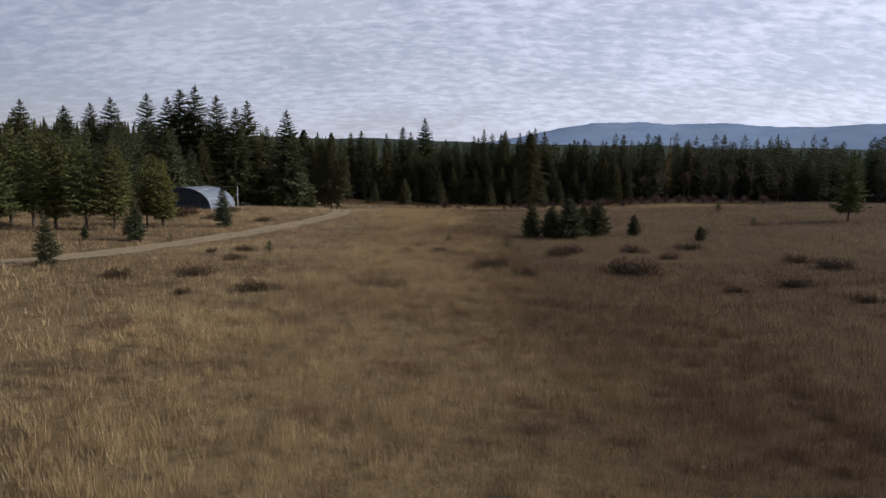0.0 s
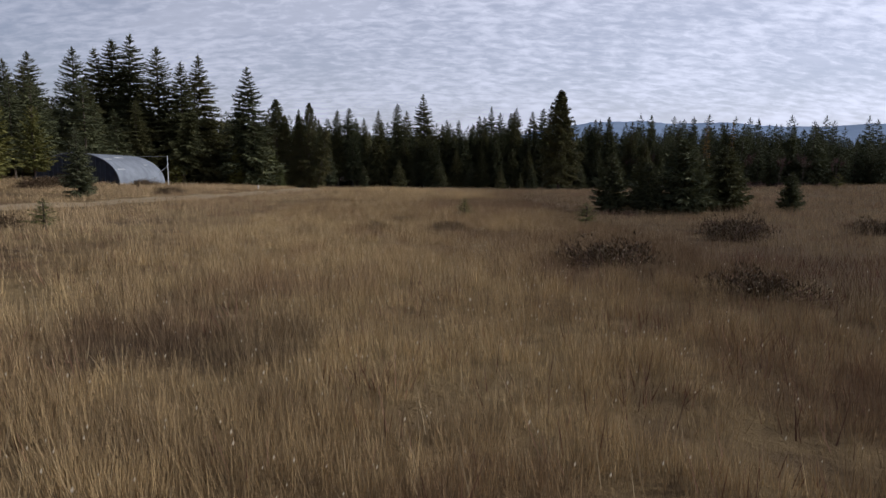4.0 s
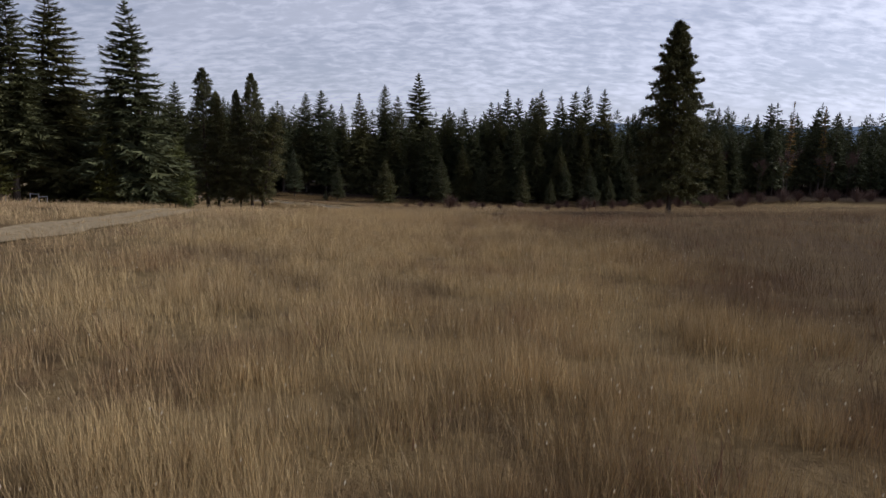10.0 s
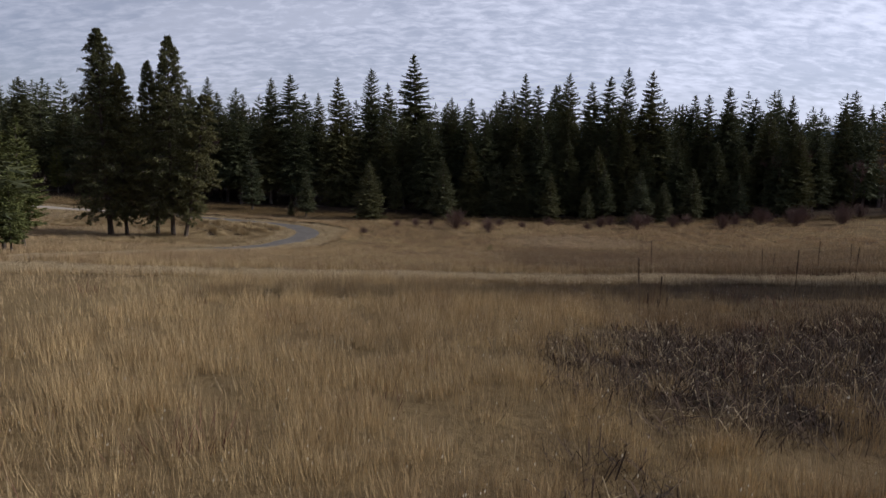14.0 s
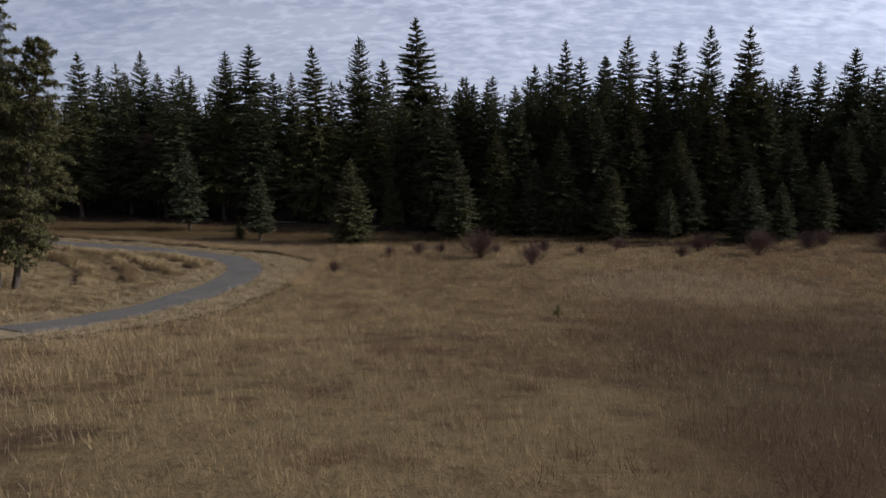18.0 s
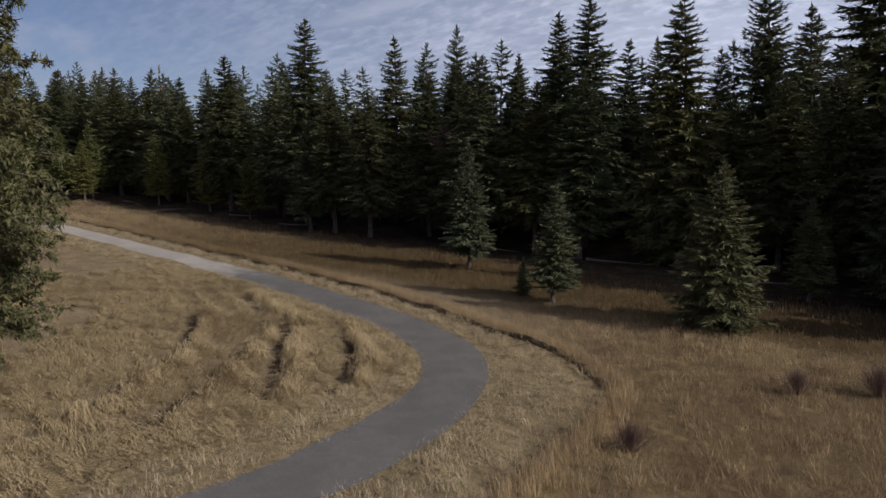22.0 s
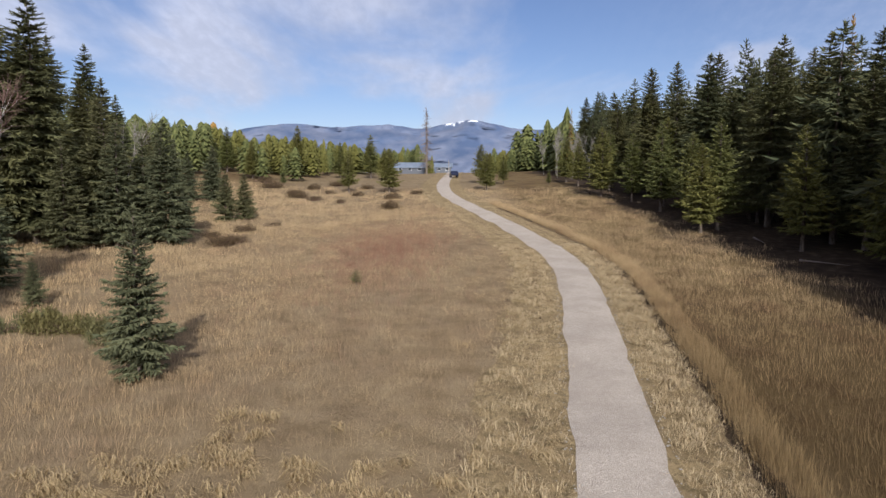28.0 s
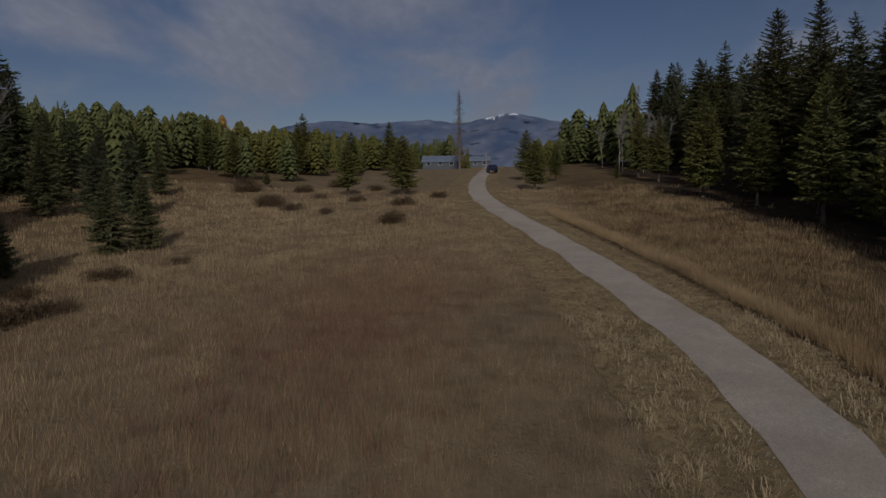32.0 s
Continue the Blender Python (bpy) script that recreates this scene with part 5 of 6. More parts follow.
woods("far_larches", scatter(18, 8, lambda x, y: True, (-330, 70, 9), (-260, 130, 12)), cheap, M_LARCH, "far golden larches above the wood", 11)
tiny = [far_conifer(20, sp, 13, 8, 220 + i) for i, sp in enumerate((3.5, 4.2, 3.0))]
horizon_wood = scatter(12, 520, lambda x, y: True, (-260, 275, 13), (420, 620, 17)) + scatter(13, 200, lambda x, y: x > 70 + (y - 40) * 0.5, (150, 60, 12), (420, 280, 17)) + scatter(14, 150, lambda x, y: True, (-330, -60, 10), (-130, 60, 16))
woods("horizon_wood", horizon_wood, tiny, M_SPRUCE, "endless conifer wood out to the horizon", 10)


# ---- the metal hut ----
M_HUT = material("galvanised_sheet", 0.7, 0.3, 0.3)
paint(M_HUT, mramp(M_HUT, mnoise(M_HUT, 0.9, 5, 0.6), [(0.35, (0.19, 0.205, 0.235)), (0.65, (0.27, 0.29, 0.325))]))
M_HUTEND = material("dark_ribbed_steel", 0.6, 0.4, 0.3)
paint(M_HUTEND, mramp(M_HUTEND, mnoise(M_HUTEND, 1.5, 4), [(0.3, (0.07, 0.085, 0.12)), (0.7, (0.12, 0.14, 0.185))]))
M_WHITE = paint(material("weathered_white_paint", 0.6), (0.72, 0.72, 0.70))
M_STEEL = paint(material("grey_steel_pipe", 0.45, 0.5, 0.7), (0.5, 0.5, 0.5))
HUT = pose(-43.3, 111.0, z_at(-40, 111) - 0.1, -3, 0, -1)
hut = thing("quonset_hut", "arched galvanised metal hut with a dark ribbed end wall", "hut", HUT)
HW, HL, HH = 5.05, 12.4, 3.7


def arch(f, grow=0.0):
    a = math.pi * f
    return math.cos(a) * (HW + grow), math.sin(a) ** 0.9 * (HH + grow)


for k in range(10):
    bm = bmesh.new()
    y0, y1 = HL * k / 10, HL * (k + 1) / 10
    prof, n = [(0.0, 0.0), (0.15, 0.012), (0.35, 0.02), (0.6, 0.02), (0.8, 0.008), (1.0, 0.0)], 28
    grid = []
    for f, lift in prof:
        grid.append([bm.verts.new((arch(j / n, lift)[0], y0 + (y1 - y0) * f, arch(j / n, lift)[1] - 0.05)) for j in range(n + 1)])
    for a, b in zip(grid, grid[1:]):
        for j in range(n):
            bm.faces.new((a[j], a[j + 1], b[j + 1], b[j]))
    part("roof_sheet", bm, M_HUT, hut, smooth=True)
for name, y in (("front_wall", 0.06), ("back_wall", HL - 0.12)):
    bm = bmesh.new()
    n, foot, top = 36, [], []
    for j in range(n + 1):
        for e in (0, 1):
            x = -HW + 0.04 + (2 * HW - 0.08) * min(1, (j + 0.12 * e) / n)
            d = y + 0.04 * ((j + e) % 2)
            foot.append(bm.verts.new((x, d, -0.3)))
            top.append(bm.verts.new((x, d, max(0.0, HH * max(0.0, 1 - (x / HW) ** 2) ** 0.45 - 0.08))))
    for j in range(len(foot) - 1):
        bm.faces.new((foot[j], foot[j + 1], top[j + 1], top[j]))
    bmesh.ops.solidify(bm, geom=bm.faces[:], thickness=0.02)
    part(name, bm, M_HUTEND, hut, "dark blue ribbed steel end wall")
bm = bmesh.new()
for j in range(28):
    a, b = arch(j / 28, 0.03), arch((j + 1) / 28, 0.03)
    rod(bm, (a[0], 0.0, a[1] - 0.05), (b[0], 0.0, b[1] - 0.05), 0.06, 0.06, 6)
part("rim", bm, M_HUT, hut, "bright curved edge trim")

for f, a, b in ((0.30, 0.6, 2.3), (0.16, 0.8, 2.6), (0.22, 8.6, 9.6), (0.34, 4.0, 6.2)):
    bm = bmesh.new()
    x, z = arch(f, 0.03)
    rod(bm, (x, a, z - 0.05), (x, b, z - 0.05), 0.03, 0.03, 6)
    part("batten", bm, M_WHITE, hut, "pale batten on the metal sheet")
mast = thing("braced_post", "thin pale post with a diagonal brace at the hut's end", "post", pose(-37.3, 122.6, z_at(-37.3, 122.6)))
bm = bmesh.new()
rod(bm, (0, 0, -0.2), (0, 0, 3.9), 0.06, 0.05)
part("post", bm, M_WHITE, mast)
bm = bmesh.new()
rod(bm, (0, 0, 2.6), (-2.4, -0.3, 0.3), 0.04, 0.04)
part("brace", bm, M_WHITE, mast)
bm = bmesh.new()
rod(bm, (0, 0, 3.8), (-5.5, 0, 3.7), 0.02, 0.02)
part("crossbar", bm, M_STEEL, mast)

marker = thing("marker_post", "short white marker post beside the dirt track", "post", pose(-21.0, 106.6, z_at(-21, 106.6)))
bm = bmesh.new()
rod(bm, (0, 0, -0.2), (0, 0, 0.55), 0.05, 0.05, 8)
part("post", bm, M_WHITE, marker)
rail = thing("pipe_rack", "low white pipe frame at the edge of the wood", "rack", pose(-45.5, 152.5, z_at(-45.5, 152.5)))
for a, b, n in (((0, 0, -0.1), (0, 0, 1.5), "post"), ((0.9, 0, -0.1), (0.9, 0, 1.4), "post"), ((1.7, 0.2, -0.1), (1.7, 0.2, 1.2), "post"), ((0, 0, 1.4), (0.9, 0, 1.4), "bar"), ((0.9, 0, 1.1), (1.7, 0.2, 1.15), "bar")):
    bm = bmesh.new()
    rod(bm, a, b, 0.05, 0.05)
    part(n, bm, M_WHITE, rail)


# ---- buildings and a car at the road's end ----
M_TIN = material("blue_grey_tin_roof", 0.5, 0.4, 0.3)
paint(M_TIN, mramp(M_TIN, mnoise(M_TIN, 0.8, 4), [(0.3, (0.20, 0.24, 0.30)), (0.7, (0.28, 0.32, 0.39))]))
M_WALL = paint(material("pale_siding", 0.8), (0.13, 0.135, 0.15))
M_GLASS = paint(material("dark_window_glass", 0.1, 0.6), (0.03, 0.035, 0.04))


def house(x, y, rz, w, d, h, roof_h, label, category):
    t = thing(category, label, category, pose(x, y, z_at(x, y) - 0.05, 0, 0, rz))
    for nm, b in (("wall", (-w / 2, w / 2, -d / 2, -d / 2 + 0.2)), ("wall", (-w / 2, w / 2, d / 2 - 0.2, d / 2)), ("wall", (-w / 2, -w / 2 + 0.2, -d / 2 + 0.2, d / 2 - 0.2)), ("wall", (w / 2 - 0.2, w / 2, -d / 2 + 0.2, d / 2 - 0.2))):
        bm = bmesh.new()
        box(bm, *b, -0.3, h)
        part(nm, bm, M_WALL, t)
    bm = bmesh.new()
    o = 0.4
    for sgn in (-1, 1):
        a = [(-w / 2 - o, sgn * (d / 2 + o), h - 0.15), (w / 2 + o, sgn * (d / 2 + o), h - 0.15), (w / 2 + o, 0, h + roof_h), (-w / 2 - o, 0, h + roof_h)]
        vs = [bm.verts.new(p) for p in a]
        vt = [bm.verts.new((p[0], p[1], p[2] + 0.1)) for p in a]
        bm.faces.new(vs), bm.faces.new(vt)
        for q in range(4):
            bm.faces.new((vs[q], vs[(q + 1) % 4], vt[(q + 1) % 4], vt[q]))
    part("roof", bm, M_TIN, t)
    k = max(2, int(w / 2.5))
    for j in range(k):
        cx = -w / 2 + w * (j + 0.5) / k
        bm = bmesh.new()
        box(bm, cx - 0.4, cx + 0.4, -d / 2 - 0.02, -d / 2 + 0.03, 0.9, 1.7)
        win = part("window", bm, M_GLASS, t)
        bm = bmesh.new()
        for b in ((cx - 0.46, cx + 0.46, 0.84, 0.9), (cx - 0.46, cx + 0.46, 1.7, 1.76), (cx - 0.46, cx - 0.4, 0.9, 1.7), (cx + 0.4, cx + 0.46, 0.9, 1.7)):
            box(bm, b[0], b[1], -d / 2 - 0.04, -d / 2 + 0.02, b[2], b[3])
        part("frame", bm, M_WHITE, win)
    return t


house(-226, 192.5, 90, 8.0, 6, 1.7, 1.3, "long low pale building with a blue-grey tin roof", "barn")
house(-236, 201.5, 90, 4.5, 5, 1.9, 1.0, "small white shed near the end of the road", "shed")
house(-232, 150, 60, 6, 5, 2.2, 1.4, "small grey house half hidden by trees", "house")
pole = thing("utility_pole", "pale wooden pole near the parked car", "pole", pose(-222, 203.2, z_at(-222, 203.2)))
bm = bmesh.new()
rod(bm, (0, 0, -0.3), (0, 0, 3.4), 0.11, 0.09, 8)
part("post", bm, M_PALEBARK, pole)

M_CAR = paint(material("dark_blue_car_paint", 0.25, 0.6), (0.015, 0.02, 0.045))
M_TYRE = paint(material("black_tyre", 0.9), (0.015, 0.015, 0.015))
M_LAMP = paint(material("headlight_lens", 0.1, 0.7), (0.7, 0.7, 0.7))
car = thing("car", "dark blue parked car facing along the gravel road", "car", pose(-193.5, 204.7, z_at(-193.5, 204.7) + 0.06, 0, 0, -83))
bm = bmesh.new()
side = [(-2.15, 0.35), (-2.2, 0.75), (-2.05, 0.98), (-1.6, 1.05), (-1.3, 1.45), (0.4, 1.5), (1.0, 1.05), (1.9, 0.9), (2.15, 0.7), (2.15, 0.35)]
la = [bm.verts.new((-0.85 + 0.16 * (z > 1.2), -y, z)) for y, z in side]
lb = [bm.verts.new((0.85 - 0.16 * (z > 1.2), -y, z)) for y, z in side]
bm.faces.new(la), bm.faces.new(lb[::-1])
for q in range(len(side)):
    bm.faces.new((la[q], lb[q], lb[(q + 1) % len(side)], la[(q + 1) % len(side)]))
bmesh.ops.recalc_face_normals(bm, faces=bm.faces)
bmesh.ops.bevel(bm, geom=bm.edges[:], offset=0.06, segments=2, affect="EDGES")
part("body", bm, M_CAR, car)
for sx in (-1, 1):
    for sy in (-1.35, 1.35):
        bm = bmesh.new()
        rod(bm, (sx * 0.62, sy, 0.32), (sx * 0.86, sy, 0.32), 0.32, 0.32, 16)
        wheel = part("wheel", bm, M_TYRE, car)
        bm = bmesh.new()
        rod(bm, (sx * 0.84, sy, 0.32), (sx * 0.885, sy, 0.32), 0.19, 0.17, 12)
        part("rim", bm, M_STEEL, wheel)
    bm = bmesh.new()
    box(bm, sx * 0.62 - 0.16, sx * 0.62 + 0.16, -2.2, -2.1, 0.62, 0.76)
    part("headlight", bm, M_LAMP, car)
bm = bmesh.new()
box(bm, -0.62, 0.62, -0.78, -0.60, 1.08, 1.38)
part("windscreen", bm, M_GLASS, car)


# ---- grass ----
def from_trail(P):
    """How far P lies past the edge of the mown verge: below 0 on the verge and the road."""
    best, over = np.full(len(P), 1e9), np.zeros(len(P))
    side = sideways(TRAIL)
    for i in range(0, len(TRAIL), 2):
        d = P - TRAIL[i]
        q = (d ** 2).sum(1)
        nearer = q < best
        best = np.where(nearer, q, best)
        over = np.where(nearer, np.sqrt(q) - np.where(d @ side[i] > 0, VERGE[i], 3.9), over)
    return over


def near_line(P, line):
    out = np.full(len(P), 1e9)
    for i in range(0, len(line), 2):
        out = np.minimum(out, (P[:, 0] - line[i, 0]) ** 2 + (P[:, 1] - line[i, 1]) ** 2)
    return np.sqrt(out)


def blades(name, P, h, w, per, mat, label, seed, lean=0.35, lift=0.0, clump=0.4, combed=(-0.10, 0.0)):
    """Tufts of slender tapering blades at the places P; h, w: height and width of each tuft's blades."""
    r = np.random.default_rng(seed)
    n = len(P)
    idx = np.repeat(np.arange(n), per)
    k = len(idx)
    a = r.uniform(0, 6.3, k)
    rad = r.uniform(0, 1, k) ** 0.7 * clump
    bx, by = P[idx, 0] + np.cos(a) * rad, P[idx, 1] + np.sin(a) * rad
    bz = height(bx, by) - 0.03 + lift
    hh, ww = h[idx] * r.uniform(0.55, 1.2, k), w[idx] * r.uniform(0.7, 1.3, k)
    la = a + r.normal(0, 0.8, k)
    ln = lean * r.uniform(0.1, 1.3, k) * hh
    dx, dy = np.cos(la) * ln + combed[0] * hh, np.sin(la) * ln + combed[1] * hh
    fa = r.uniform(0, 6.3, k)
    sx, sy = np.cos(fa) * ww / 2, np.sin(fa) * ww / 2
    lo, hi = np.stack([bx - sx, by - sy, bz], -1), np.stack([bx + sx, by + sy, bz], -1)
    tip = np.stack([bx + dx, by + dy, bz + hh * 0.97], -1)
    v = np.stack([lo, hi, tip], 1).reshape(-1, 3)
    f = np.arange(k * 3).reshape(-1, 3)
    return tagged(new(name, mesh_from(name, v, f, mat)), label, "grass", kind="stuff")


SPINE = curve_points([(0, 6), (-0.5, 40), (-1.5, 75), (-2.3, 110), (-2.8, 150), (-7, 178), (-14, 192), (-26, 200), (-42, 204.5), (-64, 206), (-95, 203)], 1.0)
rg = np.random.default_rng(77)
U = np.column_stack([rg.uniform(-150, 75, 1500000), rg.uniform(4, 236, 1500000)])
dist = near_line(U, SPINE[::3])


def in_brush(P):
    """Below 1 inside the dark brush patch on the bank and its two fingers."""
    return np.min([np.hypot((P[:, 0] - x) / a, (P[:, 1] - y) / b) for x, y, a, b in ((3.6, 123.0, 4.2, 3.2), (8.6, 124.6, 5.0, 2.4), (-0.6, 117.2, 0.7, 1.7), (1.5, 116.6, 0.9, 0.7), (1.2, 120.2, 1.6, 1.0))], 0) + 0.16 * np.sin(P[:, 0] * 2.1 + 1.3 * np.sin(P[:, 1] * 1.7)) * np.sin(P[:, 1] * 2.6)


skim = np.clip((U[:, 1] - 30) / 8, 0, 1) * np.clip((140 - U[:, 1]) / 10, 0, 1)
dens = np.interp(dist, [0, 6, 9, 16, 30, 55, 90], [5, 5, 4.5, 3.0, 1.3, 0.5, 0.15]) + skim * np.interp(dist, [0, 4, 9], [19, 15, 0]) + np.clip((42 - U[:, 1]) / 6, 0, 1) * np.interp(dist, [0, 7, 16], [8, 6, 0])
area = 225 * 232 / 1500000
keep = rg.random(len(U)) < dens * area
U, dist = U[keep], dist[keep]
off = np.minimum(near_line(U, TRAIL), near_line(U, DIRT_ROAD) + 1.2)
strip = near_line(U, STRIP)
rim = 226.5 - 7.5 * np.clip((U[:, 0] + 48) / 50, 0, 1)
south = U[:, 1] < np.interp(U[:, 0], PAVED[::-1, 0], PAVED[::-1, 1])
matted = south & (off < 14 + 2.5 * np.sin(U[:, 0] * 0.5)) & (U[:, 0] > -49 + rg.normal(0, 2.5, len(U))) & (U[:, 0] < -19.2) & (U[:, 1] > 180)
past = from_trail(U)
fld = (past > rg.normal(0.05, 0.12, len(U))) & (near_line(U, DIRT_ROAD) > 1.8) & (strip > 2.3) & (U[:, 1] < rim + rg.normal(0, 1.6, len(U))) & ~(matted & (rg.random(len(U)) < 0.8))
tex = np.sin(U[:, 0] * 4.1 + 2 * np.sin(U[:, 1] * 2.3)) * np.sin(U[:, 1] * 3.7 + 1.5 * np.sin(U[:, 0] * 1.9)) + 0.5 * np.sin(U[:, 0] * 1.3 + U[:, 1] * 0.9) * np.sin(U[:, 1] * 1.1 - U[:, 0] * 0.7)
brush = in_brush(U) + 0.35 * tex
fld &= (rg.random(len(U)) < np.clip(0.62 + 0.55 * tex, 0.2, 1)) | ((U[:, 1] > 150) & (U[:, 0] < -16))
fld &= (brush > 1) | (rg.random(len(U)) < 0.12)
for x, y, k in SHRUBS + SHRUBS2 + JUNIPERS:
    fld &= np.hypot((U[:, 0] - x) / 1.2, U[:, 1] - y) > 1.0 * k
G, gd, tex = U[fld], dist[fld], tex[fld]
patch = np.sin(G[:, 0] * 0.35 + 1.7 * np.sin(G[:, 1] * 0.19)) * np.sin(G[:, 1] * 0.27 + 0.6)
gh = np.interp(gd, [0, 10, 40], [0.41, 0.42, 0.46]) * (1 + 0.25 * patch + 0.22 * tex) * rg.uniform(0.7, 1.25, len(G))
gw = np.interp(gd, [0, 6, 12, 25, 60], [0.0045, 0.006, 0.013, 0.028, 0.05])
close = (gd < np.where(G[:, 1] < 34, 13, 8)) & (G[:, 1] < 142)
west = ~close & (G[:, 1] > 150) & (G[:, 0] < -16)
rest = ~close & ~west
blades("meadow_grass", G[close], gh[close], gw[close] * 1.0, 38, M_GRASS, "tall dry straw-brown meadow grass", 101, 0.32, clump=0.3, combed=(-0.04, 0.0))
# a lighter colour beyond ten metres offsets the blades' shaded sides
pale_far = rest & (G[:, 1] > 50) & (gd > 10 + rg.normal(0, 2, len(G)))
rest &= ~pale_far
blades("far_meadow_grass", G[rest], gh[rest], gw[rest] * 1.2, 13, M_GRASS, "dry straw-brown meadow grass farther off", 104, 0.4, clump=0.8)
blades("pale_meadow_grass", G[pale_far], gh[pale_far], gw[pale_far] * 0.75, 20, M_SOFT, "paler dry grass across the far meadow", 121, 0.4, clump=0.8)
blades("soft_meadow_grass", G[west], gh[west], gw[west] * 0.62, 22, M_SOFT, "soft pale brown dry grass beside the road", 109, 0.4, clump=0.9)
MT = np.repeat(DIRT_ROAD, 4, 0)
MT = MT + rg.normal(0, 0.22, MT.shape)
blades("track_grass", MT, rg.uniform(0.08, 0.22, len(MT)), np.full(len(MT), 0.018), 12, M_GRASS, "low dry grass between the wheel tracks", 123, 0.7, clump=0.25)
low = ((off > 1.35) & (past <= 0.1)) | (strip <= 2.0)
H = U[low]
H = np.repeat(H, 2, 0) + rg.normal(0, 0.12, (2 * len(H), 2))
H = H[near_line(H, TRAIL) > 1.32]
blades("mown_grass", H, rg.uniform(0.06, 0.2, len(H)), np.interp(near_line(H, SPINE[::3]), [0, 10, 40], [0.012, 0.018, 0.04]), 7, M_HAY, "short mown straw-coloured grass", 102, 1.1, 0.03)
# pale stems and tussocks that catch the sun
near = dist < 13
PS = U[near & (off > 3.2) & (strip > 2.1) & (U[:, 1] < 172)]
PS = PS[(PS[:, 1] > 142) | (PS[:, 0] < rg.normal(1.5, 1.0, len(PS)))]
PS = PS[rg.random(len(PS)) < np.where(PS[:, 1] < 142, 0.13, 0.4)]
blades("pale_stems", PS, rg.uniform(0.3, 0.52, len(PS)), np.interp(near_line(PS, SPINE[::3]), [0, 5, 13], [0.006, 0.008, 0.016]), 4, M_HAY, "pale seed stems standing over the brown grass", 113, 0.4, clump=0.3)
TU = np.concatenate([np.column_stack([rg.uniform(-18, 48, 3400), rg.uniform(164, 212, 3400)]), np.column_stack([rg.uniform(-75, -5, 260), rg.uniform(205, 221, 260)])])
TU = TU[(near_line(TU, TRAIL) > 3.8) & (near_line(TU, DIRT_ROAD) > 2.5) & (rg.random(len(TU)) < 0.8)]
blades("pale_tussocks", TU, rg.uniform(0.25, 0.5, len(TU)), np.interp(near_line(TU, SPINE[::3]), [0, 10, 40], [0.009, 0.013, 0.028]), 38, M_SOFT, "pale straw tussocks in the darker grass", 114, 0.8, clump=0.45)
DT = np.column_stack([rg.uniform(-16, 40, 1100), rg.uniform(4, 205, 1100)])
DT = DT[(near_line(DT, TRAIL) > 3.6) & (near_line(DT, DIRT_ROAD) > 2.5)]
blades("brown_tussocks", DT, rg.uniform(0.25, 0.45, len(DT)), np.full(len(DT), 0.012), 40, M_RUSTY, "brown dead tussocks among the straw", 115, 0.6, clump=0.55)
# dead dark weeds by the bank, below the lone pine
W = np.column_stack([rg.normal(9.5, 4.2, 2600), rg.normal(125.5, 2.4, 2600)])
PB = np.column_stack([rg.uniform(-2, 13, 6500), rg.uniform(115, 127.5, 6500)])
PB = PB[in_brush(PB) < rg.normal(0.95, 0.16, 6500)]
W = np.concatenate([W, PB])
blades("dead_weeds", W, rg.uniform(0.06, 0.36, len(W)), np.full(len(W), 0.009), 9, M_WEED, "dark dead weeds in the dry grass", 103, 0.9)
RW = np.column_stack([rg.normal(-88, 9, 2600), rg.normal(200, 2.6, 2600)])
blades("rusty_weeds", RW, rg.uniform(0.3, 0.6, len(RW)), np.full(len(RW), 0.014), 7, M_RUSTY, "rust-brown dead weeds among the grass", 105, 0.4)
RM = np.column_stack([rg.normal(13, 7, 5200), rg.uniform(2, 50, 5200)])
blades("rusty_growth", RM, rg.uniform(0.25, 0.5, len(RM)), np.full(len(RM), 0.012), 8, M_RUSTY, "reddish-brown dead growth in the meadow", 106, 0.4)
# taller grass left standing along the mown verges
ED = np.concatenate([TRAIL + sideways(TRAIL) * (VERGE + s)[:, None] for s in (0.14, 0.26, 0.42, 0.6, 0.9)])
ED = np.repeat(ED[(ED[:, 0] > -125) & (ED[:, 1] > 188)], 8, 0)
ED = ED + rg.normal(0, 0.14, ED.shape)
ED = ED[from_trail(ED) > 0.1]
blades("edge_grass", ED, rg.uniform(0.34, 0.6, len(ED)), np.full(len(ED), 0.010), 12, M_SOFT, "taller dry grass along the mown verge", 107, 0.3, 0.14, clump=0.25)
# dark thatch for shade under the standing grass and along the mown strip's far edge
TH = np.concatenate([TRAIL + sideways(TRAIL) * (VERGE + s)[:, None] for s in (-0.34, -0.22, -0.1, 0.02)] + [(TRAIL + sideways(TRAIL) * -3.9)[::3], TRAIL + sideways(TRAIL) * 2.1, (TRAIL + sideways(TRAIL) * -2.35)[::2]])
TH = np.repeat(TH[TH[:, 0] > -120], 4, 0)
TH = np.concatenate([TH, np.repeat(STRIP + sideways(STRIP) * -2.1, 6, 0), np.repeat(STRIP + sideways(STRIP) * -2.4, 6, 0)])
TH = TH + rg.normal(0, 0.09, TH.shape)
blades("verge_shade_thatch", TH, rg.uniform(0.06, 0.2, len(TH)), np.full(len(TH), 0.02), 12, M_WEED, "dark thatch standing for shade at the foot of the standing grass", 110, 0.4, clump=0.22)
SE = np.repeat(np.concatenate([STRIP + sideways(STRIP) * s for s in (-2.5, -2.8, -3.1)]), 5, 0)
SE = SE + rg.normal(0, 0.2, SE.shape)
blades("strip_edge_grass", SE, rg.uniform(0.45, 0.75, len(SE)), np.full(len(SE), 0.012), 11, M_GRASS, "dense standing grass behind the mown strip", 111, 0.2, clump=0.3)


